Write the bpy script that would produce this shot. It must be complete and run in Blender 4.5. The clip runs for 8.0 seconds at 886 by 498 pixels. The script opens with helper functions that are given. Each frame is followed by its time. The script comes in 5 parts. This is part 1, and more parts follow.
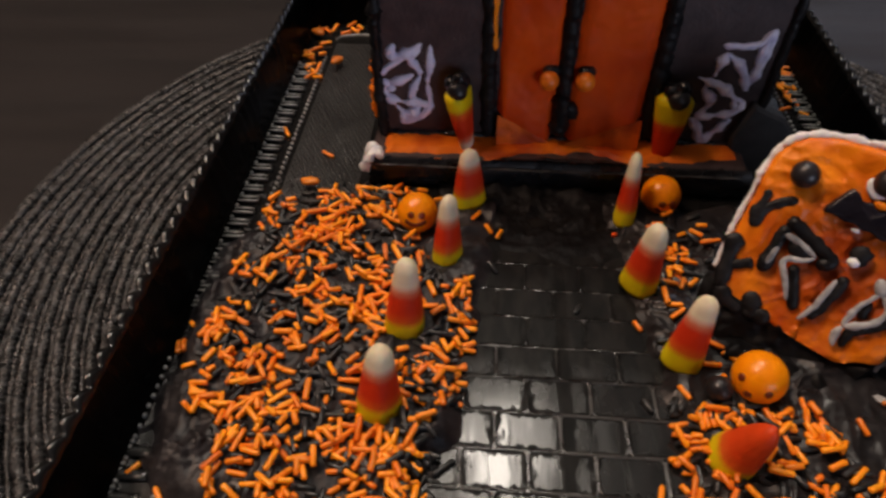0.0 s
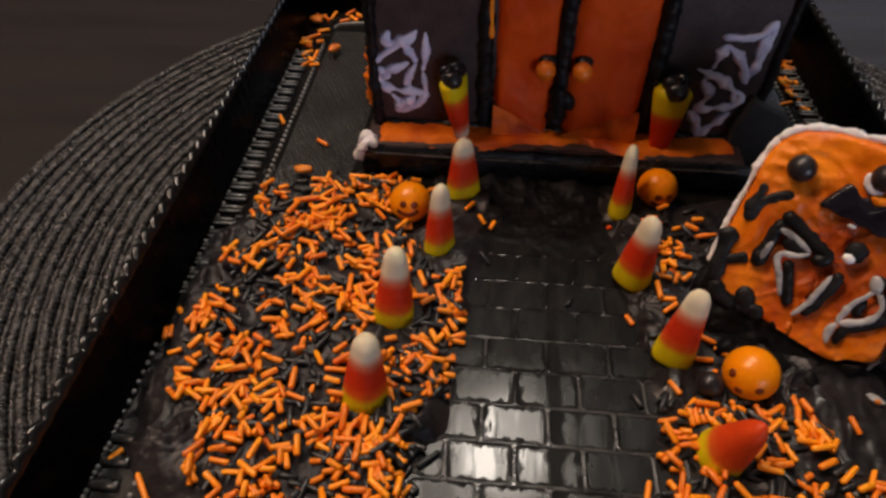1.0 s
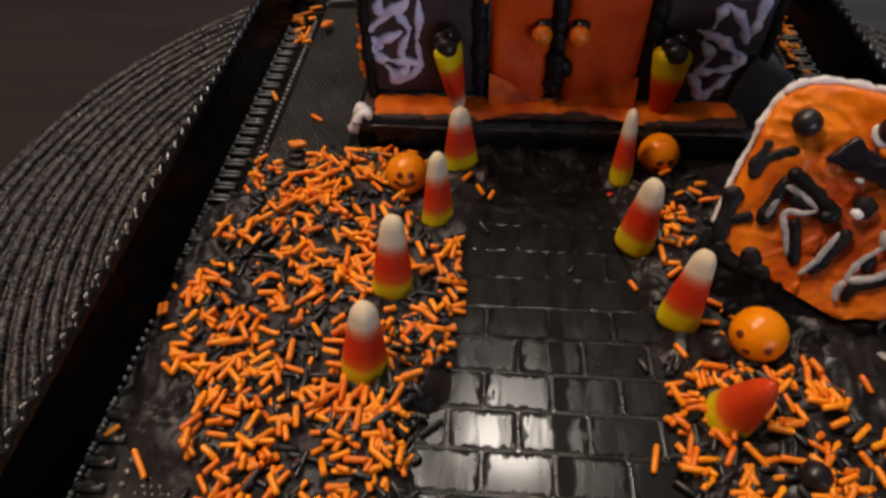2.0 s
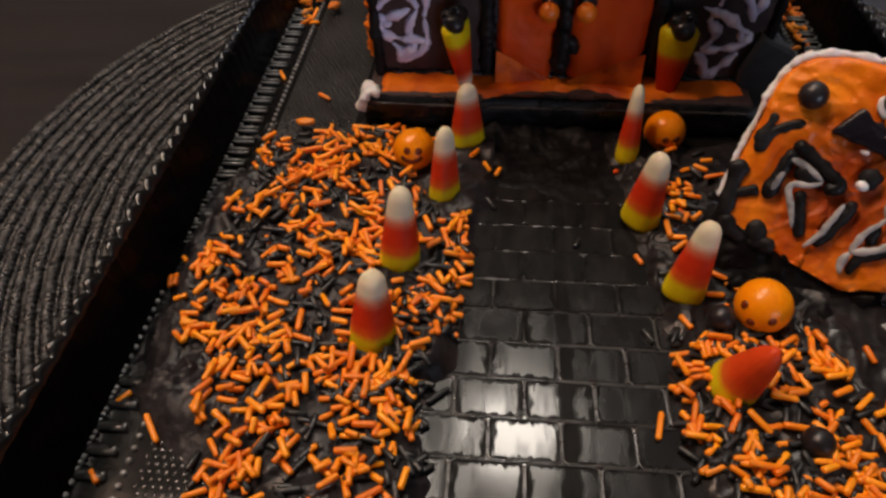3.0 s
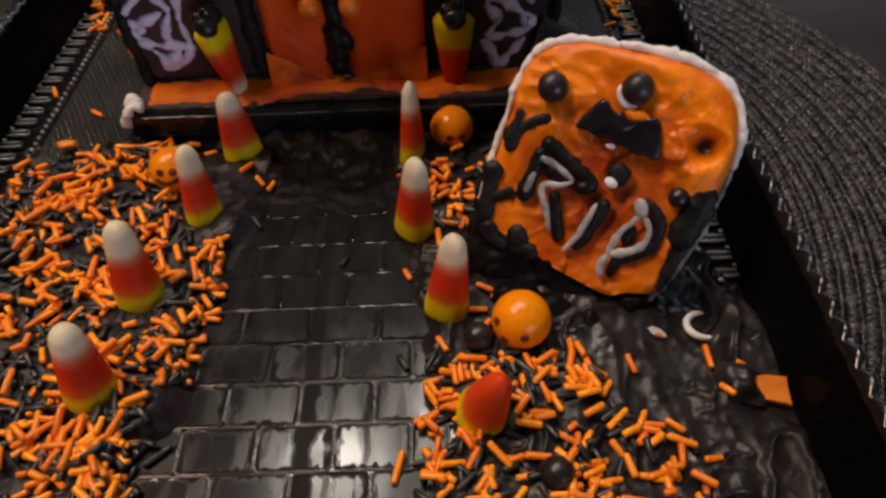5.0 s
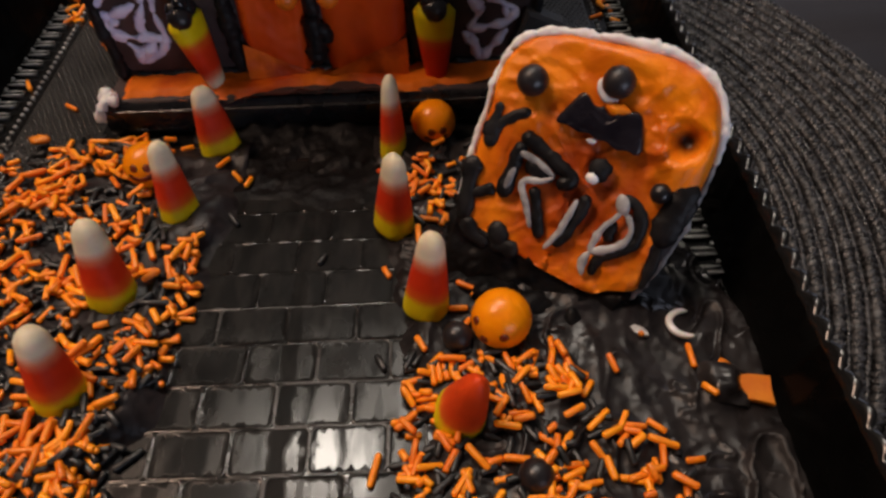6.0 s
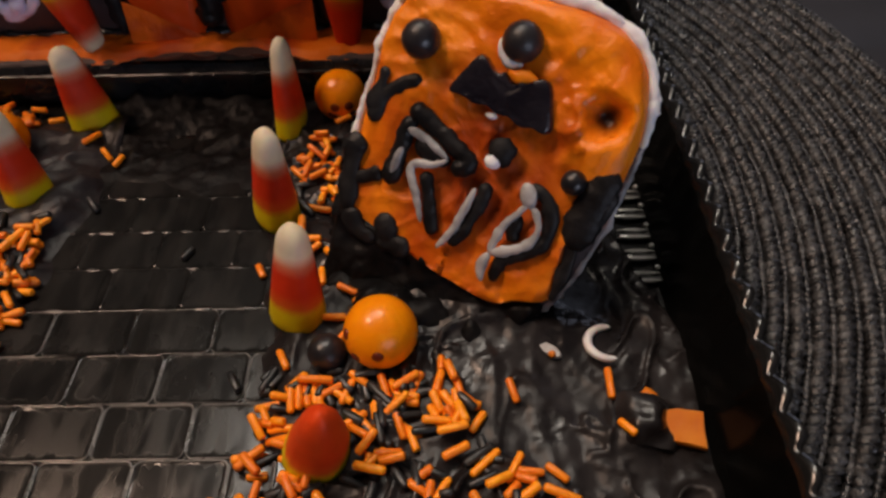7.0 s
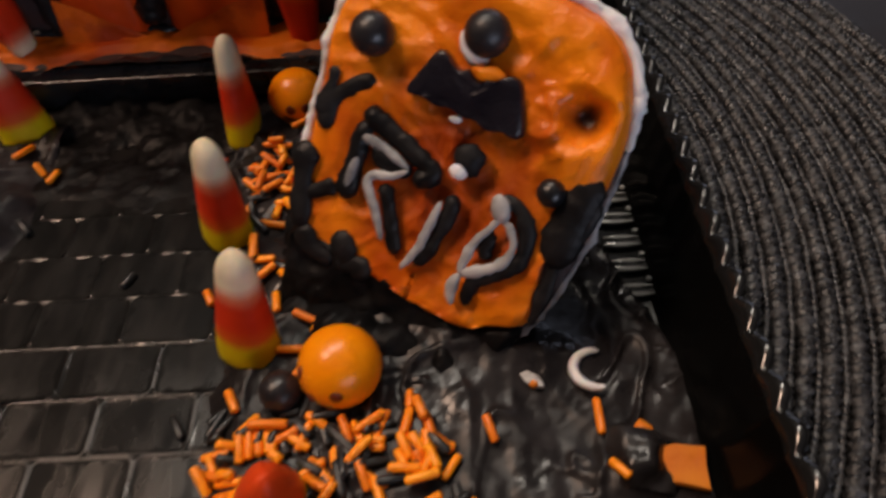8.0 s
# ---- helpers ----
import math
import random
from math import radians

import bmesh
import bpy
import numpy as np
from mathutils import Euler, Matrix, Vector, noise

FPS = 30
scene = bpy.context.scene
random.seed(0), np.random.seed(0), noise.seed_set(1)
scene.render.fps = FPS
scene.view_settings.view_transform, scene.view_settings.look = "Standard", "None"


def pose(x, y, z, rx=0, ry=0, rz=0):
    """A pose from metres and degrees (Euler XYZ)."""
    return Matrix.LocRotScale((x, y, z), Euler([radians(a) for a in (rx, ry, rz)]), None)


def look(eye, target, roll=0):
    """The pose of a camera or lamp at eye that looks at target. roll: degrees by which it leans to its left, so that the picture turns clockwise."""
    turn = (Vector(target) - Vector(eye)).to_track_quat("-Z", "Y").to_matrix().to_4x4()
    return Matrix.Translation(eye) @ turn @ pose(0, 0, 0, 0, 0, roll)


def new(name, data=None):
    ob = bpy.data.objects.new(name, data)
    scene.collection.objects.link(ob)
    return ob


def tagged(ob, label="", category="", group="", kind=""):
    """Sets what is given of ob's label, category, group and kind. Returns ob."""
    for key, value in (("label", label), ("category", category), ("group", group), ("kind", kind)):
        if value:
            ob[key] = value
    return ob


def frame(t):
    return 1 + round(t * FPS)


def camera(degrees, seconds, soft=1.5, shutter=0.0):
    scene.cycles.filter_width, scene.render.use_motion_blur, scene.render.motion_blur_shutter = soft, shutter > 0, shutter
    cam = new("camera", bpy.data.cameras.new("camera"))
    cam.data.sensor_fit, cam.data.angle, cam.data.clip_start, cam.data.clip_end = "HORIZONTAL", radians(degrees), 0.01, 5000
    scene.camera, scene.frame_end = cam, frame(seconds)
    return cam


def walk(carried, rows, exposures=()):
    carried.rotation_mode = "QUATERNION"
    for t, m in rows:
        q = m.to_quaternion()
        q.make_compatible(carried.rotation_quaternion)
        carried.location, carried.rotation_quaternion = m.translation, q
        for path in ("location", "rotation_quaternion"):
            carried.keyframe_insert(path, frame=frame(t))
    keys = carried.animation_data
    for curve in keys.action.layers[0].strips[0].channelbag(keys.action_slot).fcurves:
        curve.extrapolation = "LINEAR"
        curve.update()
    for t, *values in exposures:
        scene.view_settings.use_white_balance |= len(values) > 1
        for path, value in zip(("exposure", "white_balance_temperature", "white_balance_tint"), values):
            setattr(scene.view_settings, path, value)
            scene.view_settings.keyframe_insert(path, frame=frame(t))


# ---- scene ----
cam = camera(67.7, 8.0, soft=2.7, shutter=0.8)
# seconds, eye, target, roll
PATH = [
    (0, (-0.01926, -0.08881, 0.13310), (-0.02636, -0.00497, 0.04754), -0.70),
    (0.2, (-0.01604, -0.08815, 0.13323), (-0.02339, -0.00477, 0.04724), -0.95),
    (0.5, (-0.01451, -0.08660, 0.13296), (-0.02210, -0.00394, 0.04630), -1.04),
    (0.7, (-0.01434, -0.08687, 0.13304), (-0.02189, -0.00437, 0.04622), -1.06),
    (1, (-0.01614, -0.08794, 0.13110), (-0.02385, -0.00497, 0.04475), -0.12),
    (1.2, (-0.01683, -0.08838, 0.13012), (-0.02433, -0.00554, 0.04363), -0.83),
    (1.5, (-0.01719, -0.08850, 0.12698), (-0.02513, -0.00609, 0.04011), -0.79),
    (1.7, (-0.01684, -0.08854, 0.12668), (-0.02469, -0.00637, 0.03958), -0.75),
    (2, (-0.01527, -0.08968, 0.12472), (-0.02321, -0.00776, 0.03740), -1.68),
    (2.2, (-0.01577, -0.09199, 0.12357), (-0.02345, -0.01009, 0.03620), -1.56),
    (3.3, (-0.01569, -0.09456, 0.12224), (-0.02450, -0.01400, 0.03373), -1.94),
    (3.5, (-0.01418, -0.09342, 0.12378), (-0.02283, -0.01328, 0.03488), -2.14),
    (3.8, (-0.00770, -0.09197, 0.12945), (-0.01647, -0.01211, 0.04031), -3.34),
    (4, (-0.00029, -0.09021, 0.12533), (-0.00841, -0.00927, 0.03710), -3.11),
    (4.3, (0.01778, -0.08558, 0.11758), (0.01040, -0.00565, 0.02838), -4.19),
    (4.5, (0.02488, -0.08219, 0.11496), (0.02064, -0.00171, 0.02605), -3.42),
    (4.7, (0.02929, -0.07817, 0.11722), (0.02670, 0.00113, 0.02720), -3.28),
    (5.8, (0.03241, -0.07496, 0.11414), (0.03254, 0.00324, 0.02311), -2.11),
    (6, (0.03385, -0.07388, 0.11507), (0.03331, 0.00377, 0.02358), -2.67),
    (6.2, (0.03373, -0.07425, 0.11776), (0.03214, 0.00317, 0.02609), -2.87),
    (6.3, (0.03935, -0.07656, 0.11884), (0.03635, 0.00137, 0.02764), -2.96),
    (6.5, (0.05218, -0.06941, 0.10852), (0.05156, 0.00878, 0.01749), -1.90),
    (6.7, (0.05802, -0.06444, 0.10409), (0.05668, 0.01399, 0.01327), -2.71),
    (6.8, (0.05686, -0.06015, 0.09826), (0.05693, 0.01796, 0.00716), -1.57),
    (7, (0.05545, -0.05824, 0.09673), (0.05435, 0.01848, 0.00447), -1.68),
    (7.2, (0.05583, -0.05613, 0.09734), (0.05609, 0.01952, 0.00419), -1.86),
    (7.5, (0.05669, -0.05729, 0.09568), (0.05610, 0.01940, 0.00338), -2.02),
    (7.8, (0.05683, -0.05150, 0.09159), (0.05760, 0.02427, -0.00146), -1.79),
    (8, (0.05955, -0.04699, 0.09024), (0.05980, 0.02810, -0.00336), -2.85),
]
walk(cam, [(t, look(eye, target, roll)) for t, eye, target, roll in PATH])

# ---- light: a dim room in the evening, three frosted ceiling lamps over the table ----
world = bpy.data.worlds.new("room_air")
scene.world = world
world.use_nodes = True
world.node_tree.nodes["Background"].inputs["Color"].default_value = (1.0, 0.8, 0.62, 1)
world.node_tree.nodes["Background"].inputs["Strength"].default_value = 0.035
scene.view_settings.exposure = 0.0
WARM, PALE_WARM = (1.0, 0.68, 0.5), (1.0, 0.9, 0.79)


def area_lamp(name, eye, target, size, watts, tint):
    data = bpy.data.lights.new(name, "AREA")
    data.shape, data.size, data.energy, data.color = "DISK", size, watts, tint
    ob = new(name, data)
    ob.matrix_world = look(eye, target)
    return ob


LAMPS = (((-0.66, 0.14, 1.25), 0.4, 11.2, WARM), ((0.05, 0.63, 1.25), 0.195, 3.1, PALE_WARM), ((-0.24, 0.48, 1.25), 0.195, 3.1, PALE_WARM))
for spot, size, watts, tint in LAMPS:
    area_lamp("ceiling_lamp_light", spot, (spot[0] * 0.8, spot[1] * 0.8, 0.0), size, watts, tint)
    # second disc on each lamp, added facing up to brighten the ceiling's bounce
    area_lamp("ceiling_lamp_glow", (spot[0], spot[1], spot[2] + 0.06), (spot[0], spot[1] + 0.001, 3.0), 0.3, 0.5 if tint == WARM else 2.6, tint)

# cool fill lights added in two unseen openings, to lift fronts and table
for eye, target, wide, high, watts in (((0.95, -1.79, 0.15), (0.1, 0.0, 0.05), 1.0, 0.9, 13.5), ((1.05, 1.79, 0.85), (0.95, 0.0, 0.5), 0.9, 0.7, 3.6)):
    fill_light = bpy.data.lights.new("opening_fill", "AREA")
    fill_light.shape, fill_light.size, fill_light.size_y, fill_light.energy, fill_light.color = "RECTANGLE", wide, high, watts, (0.74, 0.79, 1.0)
    new("opening_fill", fill_light).matrix_world = look(eye, target)

CM = 0.01
rng = random.Random(7)


# ---- materials ----
def surf(name, c1, c2, scale=200.0, rough=(0.4, 0.55), bump=0.2, bump_scale=600.0, coat=0.0, sss=0.0, stretch=(1, 1, 1),
         spots=None, vary=0.0, island=False, contrast=(0.35, 0.65), specular=0.5,
         shuffle=False, rough_contrast=None):
    """Two colours mixed by a grain, roughness by a second one, fine relief by a third; spots: a colour, its share and scale."""
    m = bpy.data.materials.new(name)
    m.use_nodes = True
    nt = m.node_tree
    n, link = nt.nodes, nt.links.new
    b = n["Principled BSDF"]
    tc = n.new("ShaderNodeTexCoord")
    mp = n.new("ShaderNodeMapping")
    mp.inputs["Scale"].default_value = stretch
    link(tc.outputs["Object"], mp.inputs["Vector"])
    if shuffle:
        spread = n.new("ShaderNodeVectorMath")
        spread.operation = "SCALE"
        spread.inputs[0].default_value = (3.1, 7.7, 1.3)
        link(n.new("ShaderNodeObjectInfo").outputs["Random"], spread.inputs["Scale"])
        link(spread.outputs["Vector"], mp.inputs["Location"])

    def grain(s, detail=4.0, lo=contrast[0], hi=contrast[1]):
        t = n.new("ShaderNodeTexNoise")
        t.inputs["Scale"].default_value, t.inputs["Detail"].default_value = s, detail
        link(mp.outputs["Vector"], t.inputs["Vector"])
        r = n.new("ShaderNodeMapRange")
        r.inputs["From Min"].default_value, r.inputs["From Max"].default_value = lo, hi
        link(t.outputs["Fac"], r.inputs["Value"])
        return t, r

    def mix(fac, a, c):
        x = n.new("ShaderNodeMix")
        x.data_type = "RGBA"
        for k, v in ((0, fac), (6, a), (7, c)):
            if isinstance(v, (tuple, float, int)):
                x.inputs[k].default_value = (*v, 1) if isinstance(v, tuple) else v
            else:
                link(v, x.inputs[k])
        return x.outputs[2]

    _, g = grain(scale)
    col = mix(g.outputs["Result"], c1, c2)
    if spots:
        _, s = grain(spots[2], 3.0, 1 - spots[1], 1 - spots[1] + 0.06)
        col = mix(s.outputs["Result"], col, spots[0])
    if vary:
        if island:
            rnd = n.new("ShaderNodeNewGeometry").outputs["Random Per Island"]
        else:
            rnd = n.new("ShaderNodeObjectInfo").outputs["Random"]
        hs = n.new("ShaderNodeHueSaturation")
        for socket, span in (("Value", vary), ("Hue", vary * 0.06)):
            mr = n.new("ShaderNodeMapRange")
            mid = 1.0 if socket == "Value" else 0.5
            mr.inputs["To Min"].default_value, mr.inputs["To Max"].default_value = mid - span, mid + span
            link(rnd, mr.inputs["Value"])
            link(mr.outputs["Result"], hs.inputs[socket])
        link(col, hs.inputs["Color"])
        col = hs.outputs["Color"]
    link(col, b.inputs["Base Color"])
    _, g2 = grain(scale * 0.45, 5.0, *(rough_contrast or contrast))
    rr = n.new("ShaderNodeMapRange")
    rr.inputs["To Min"].default_value, rr.inputs["To Max"].default_value = rough
    link(g2.outputs["Result"], rr.inputs["Value"])
    link(rr.outputs["Result"], b.inputs["Roughness"])
    if bump:
        t, _ = grain(bump_scale, 3.0)
        bp = n.new("ShaderNodeBump")
        bp.inputs["Strength"].default_value, bp.inputs["Distance"].default_value = bump, 0.0006
        link(t.outputs["Fac"], bp.inputs["Height"])
        link(bp.outputs["Normal"], b.inputs["Normal"])
    b.inputs["Coat Weight"].default_value = coat
    b.inputs["Coat Roughness"].default_value = 0.15
    b.inputs["Specular IOR Level"].default_value = specular
    if sss:
        b.inputs["Subsurface Weight"].default_value = sss
        b.inputs["Subsurface Radius"].default_value = (0.004, 0.0015, 0.0006)
        b.inputs["Subsurface Scale"].default_value = 0.5
    return m


M_TABLE = surf("table_wood", (0.010, 0.0083, 0.0085), (0.015, 0.012, 0.012), 14, (0.5, 0.62), 0.12, 500, stretch=(1, 8, 1), specular=0.25)
M_WALL = surf("room_paint", (0.11, 0.096, 0.088), (0.14, 0.122, 0.112), 6, (0.7, 0.8), 0.05, 200)
M_CEILING = surf("ceiling_paint", (0.6, 0.58, 0.55), (0.68, 0.66, 0.63), 6, (0.7, 0.8), 0.05, 200)
M_FLOOR = surf("room_floor", (0.12, 0.08, 0.05), (0.16, 0.11, 0.07), 8, (0.5, 0.6), 0.05, 100, stretch=(1, 6, 1))
M_CORD = surf("mat_cord", (0.015, 0.015, 0.016), (0.085, 0.087, 0.092), 420, (0.22, 0.5), 0.5, 1800, contrast=(0.46, 0.72))
M_MATBACK = surf("mat_backing", (0.015, 0.014, 0.013), (0.025, 0.024, 0.022), 300, (0.7, 0.8), 0.2)
M_PLASTIC = surf("black_plastic", (0.006, 0.006, 0.006), (0.01, 0.01, 0.01), 90, (0.09, 0.2), 0.05, 300)
M_BRICK = surf("smeared_plastic", (0.005, 0.005, 0.005), (0.012, 0.0115, 0.011), 200, (0.12, 0.22), 0.02, 400, stretch=(1.6, 0.5, 1),
               contrast=(0.42, 0.6), rough_contrast=(0.46, 0.56), shuffle=True)


def residue(m):
    """Dried frosting: dull in the edges of each brick, dragged along the path in streaks, closed over its far end."""
    n, link = m.node_tree.nodes, m.node_tree.links.new
    b = n["Principled BSDF"]
    tc = n["Texture Coordinate"]

    def calc(op, a, c=0.0, d=0.0):
        x = n.new("ShaderNodeMath")
        x.operation = op
        for k, v in enumerate((a, c, d)):
            if isinstance(v, (int, float)):
                x.inputs[k].default_value = v
            else:
                link(v, x.inputs[k])
        return x.outputs[0]

    def span(v, lo, hi, to=1.0):
        x = n.new("ShaderNodeMapRange")
        x.inputs["From Min"].default_value, x.inputs["From Max"].default_value, x.inputs["To Max"].default_value = lo, hi, to
        link(v, x.inputs["Value"])
        return x.outputs["Result"]

    def cloud(vector, scale, detail):
        t = n.new("ShaderNodeTexNoise")
        t.inputs["Scale"].default_value, t.inputs["Detail"].default_value = scale, detail
        link(vector, t.inputs["Vector"])
        return t.outputs["Fac"]

    xyz = n.new("ShaderNodeSeparateXYZ")
    link(tc.outputs["Generated"], xyz.inputs[0])
    gx = calc("ABSOLUTE", calc("SUBTRACT", xyz.outputs["X"], 0.5))
    gy = calc("ABSOLUTE", calc("SUBTRACT", xyz.outputs["Y"], 0.5))
    rim = calc("SMOOTH_MAX", calc("MULTIPLY", gx, 2.0), calc("MULTIPLY", gy, 2.06), 0.12)
    edge_film = span(calc("MULTIPLY_ADD", cloud(n["Mapping"].outputs["Vector"], 480, 4.0), 0.8, rim), 1.16, 1.31)
    # streaks lie in the place itself, across all bricks
    place = n.new("ShaderNodeNewGeometry").outputs["Position"]
    drawn = n.new("ShaderNodeMapping")
    drawn.inputs["Scale"].default_value = (210, 34, 1)
    link(place, drawn.inputs["Vector"])
    drag = span(cloud(drawn.outputs["Vector"], 1.0, 5.0), 0.54, 0.7)
    where = n.new("ShaderNodeSeparateXYZ")
    link(place, where.inputs[0])
    wander = calc("MULTIPLY_ADD", cloud(place, 160, 4.0), 0.004, -0.002)
    stripe = calc("ABSOLUTE", calc("ADD", calc("SUBTRACT", where.outputs["X"], 0.0016), wander))
    stripe = span(calc("SUBTRACT", 0.0022, stripe), -0.0003, 0.0008)
    far = span(calc("ADD", where.outputs["Y"], calc("MULTIPLY", wander, 5.0)), -0.006, 0.006, 0.85)
    film = calc("MAXIMUM", calc("MAXIMUM", edge_film, drag), calc("MAXIMUM", stripe, far))
    old = b.inputs["Roughness"].links[0].from_socket
    link(calc("MULTIPLY_ADD", film, 0.22, old), b.inputs["Roughness"])
    link(calc("MULTIPLY_ADD", film, -0.37, 0.42), b.inputs["Specular IOR Level"])


residue(M_BRICK)
# base lifted a little over the brick's, for the highlights the ridges catch
M_JOINT = surf("glossy_plastic_joint", (0.014, 0.0138, 0.0135), (0.045, 0.0445, 0.043), 130, (0.12, 0.3), 0.05, 700, contrast=(0.42, 0.58), specular=0.7)
M_SATIN = surf("satin_plastic", (0.008, 0.008, 0.0079), (0.014, 0.014, 0.0138), 120, (0.3, 0.42), 0.1, 600)
# beads of black plastic, base lightened to stand for lamp highlights
M_BEAD = surf("glint_pale_bead", (0.16, 0.16, 0.157), (0.34, 0.34, 0.335), 200, (0.1, 0.2), 0.05, 600, specular=1.0)
M_RIB = surf("glossy_plastic_rib", (0.01, 0.01, 0.01), (0.05, 0.049, 0.047), 160, (0.12, 0.22), 0.05, 700)
# side-wall copy of the tray plastic, its shade put into a near-black base
M_WALLPLASTIC = surf("shaded_wall_plastic", (0.002, 0.002, 0.002), (0.004, 0.004, 0.004), 90, (0.2, 0.3), 0.05, 300, specular=0.03)
M_STUD = surf("bright_plastic_stud", (0.012, 0.012, 0.0118), (0.034, 0.034, 0.0335), 160, (0.1, 0.18), 0.03, 700, specular=0.9)
# pale base paints the glints on the black ribs' edges and tips
M_RIDGE = surf("glint_pale_ridge", (0.17, 0.167, 0.16), (0.36, 0.353, 0.338), 200, (0.2, 0.3), 0.03, 700, specular=1.0)
M_FROST = surf("black_frosting", (0.0105, 0.0092, 0.0096), (0.0235, 0.0207, 0.021), 190, (0.2, 0.5), 0.25, 520, contrast=(0.38, 0.62), specular=0.27)
M_SMEAR = surf("dry_black_frosting", (0.006, 0.0058, 0.0063), (0.014, 0.0135, 0.0143), 240, (0.4, 0.6), 0.5, 520, contrast=(0.38, 0.62), specular=0.2)
# frosting copy darkened for the house front and, as shade, the tombstone's foot
M_FRONT = surf("darkened_black_frosting", (0.004, 0.0039, 0.0042), (0.009, 0.0087, 0.0092), 220, (0.3, 0.6), 0.5, 520, contrast=(0.38, 0.62), specular=0.08)
M_LAWN = surf("matte_black_frosting", (0.010, 0.0090, 0.0102), (0.027, 0.0245, 0.027), 170, (0.3, 0.52), 0.85, 340, contrast=(0.38, 0.62), specular=0.26)
M_ICING = surf("black_icing", (0.007, 0.0075, 0.009), (0.016, 0.017, 0.019), 260, (0.2, 0.36), 0.25, 700)
M_ORANGE = surf("orange_frosting", (0.76, 0.135, 0.002), (1.0, 0.285, 0.004), 80, (0.32, 0.55), 0.4, 420, sss=0.1, contrast=(0.3, 0.55), specular=0.4)
M_STONE = surf("swirled_orange_frosting", (0.62, 0.095, 0.002), (0.96, 0.26, 0.004), 80, (0.27, 0.5), 0.9, 300, sss=0.05, contrast=(0.3, 0.58), specular=0.34)
HOLE = (1.64, 0.19)


def worn(m, dent):
    """Frosting spread thin and red in the middle, with one dent coloured dark inside as its shade."""
    n, link = m.node_tree.nodes, m.node_tree.links.new
    b = n["Principled BSDF"]
    obj = n["Texture Coordinate"].outputs["Object"]

    def mixed(fac, a, c):
        x = n.new("ShaderNodeMix")
        x.data_type = "RGBA"
        link(fac, x.inputs[0])
        link(a, x.inputs[6])
        x.inputs[7].default_value = (*c, 1)
        return x.outputs[2]

    def span(v, lo, hi):
        x = n.new("ShaderNodeMapRange")
        x.interpolation_type = "SMOOTHSTEP"
        x.inputs["From Min"].default_value, x.inputs["From Max"].default_value = lo, hi
        link(v, x.inputs["Value"])
        return x.outputs["Result"]

    flat = n.new("ShaderNodeVectorMath")
    flat.operation = "MULTIPLY"
    flat.inputs[1].default_value = (1, 1, 0)
    link(obj, flat.inputs[0])
    t = n.new("ShaderNodeTexNoise")
    t.inputs["Scale"].default_value, t.inputs["Detail"].default_value = 130, 5.0
    link(obj, t.inputs["Vector"])
    away = n.new("ShaderNodeVectorMath")
    away.operation = "DISTANCE"
    away.inputs[1].default_value = (-0.1 * CM, -1.15 * CM, 0)
    link(flat.outputs[0], away.inputs[0])
    low = n.new("ShaderNodeMath")
    low.operation = "MULTIPLY_ADD"
    low.inputs[1].default_value, low.inputs[2].default_value = -32.0, 0.62
    link(away.outputs["Value"], low.inputs[0])
    both = n.new("ShaderNodeMath")
    both.operation = "ADD"
    link(low.outputs[0], both.inputs[0])
    link(t.outputs["Fac"], both.inputs[1])
    col = mixed(span(both.outputs[0], 0.35, 1.0), b.inputs["Base Color"].links[0].from_socket, (0.43, 0.062, 0.003))
    dist = n.new("ShaderNodeVectorMath")
    dist.operation = "DISTANCE"
    dist.inputs[1].default_value = (dent[0] * CM, dent[1] * CM, 0)
    link(flat.outputs[0], dist.inputs[0])
    ring = n.new("ShaderNodeMath")
    ring.operation = "MULTIPLY_ADD"
    ring.inputs[1].default_value = -0.0012
    link(t.outputs["Fac"], ring.inputs[0])
    link(dist.outputs["Value"], ring.inputs[2])
    inner = n.new("ShaderNodeMath")
    inner.operation = "SUBTRACT"
    inner.inputs[0].default_value = 0.0019
    link(ring.outputs[0], inner.inputs[1])
    # dark brown painted into the dent for the shade at its bottom
    link(mixed(span(inner.outputs[0], -0.0008, 0.0018), col, (0.035, 0.012, 0.006)), b.inputs["Base Color"])


worn(M_STONE, HOLE)
M_STRIP = surf("dull_orange_frosting", (0.5, 0.06, 0.002), (0.82, 0.185, 0.004), 80, (0.5, 0.65), 0.5, 420, contrast=(0.34, 0.58), specular=0.25)
M_DOOR = surf("red_orange_fondant", (0.54, 0.046, 0.002), (0.73, 0.088, 0.003), 60, (0.48, 0.6), 0.12, 250, sss=0.08, specular=0.2)
M_WHITE = surf("white_icing", (0.74, 0.72, 0.73), (0.86, 0.85, 0.85), 300, (0.35, 0.5), 0.3, 700, sss=0.15)
M_WEB = surf("thin_white_icing", (0.66, 0.64, 0.86), (0.8, 0.79, 0.96), 260, (0.35, 0.5), 0.3, 700, contrast=(0.35, 0.6))
M_SLAB = surf("dull_dark_slab", (0.022, 0.022, 0.022), (0.034, 0.034, 0.034), 200, (0.6, 0.75), 0.3, 900)
M_GREYICE = surf("greyed_icing", (0.16, 0.16, 0.165), (0.46, 0.45, 0.44), 260, (0.3, 0.45), 0.25, 700, contrast=(0.3, 0.6))
M_COOKIE = surf("chocolate_cookie", (0.03, 0.0175, 0.018), (0.056, 0.0345, 0.034), 180, (0.5, 0.65), 0.35, 900,
                spots=((0.07, 0.045, 0.04), 0.3, 260))


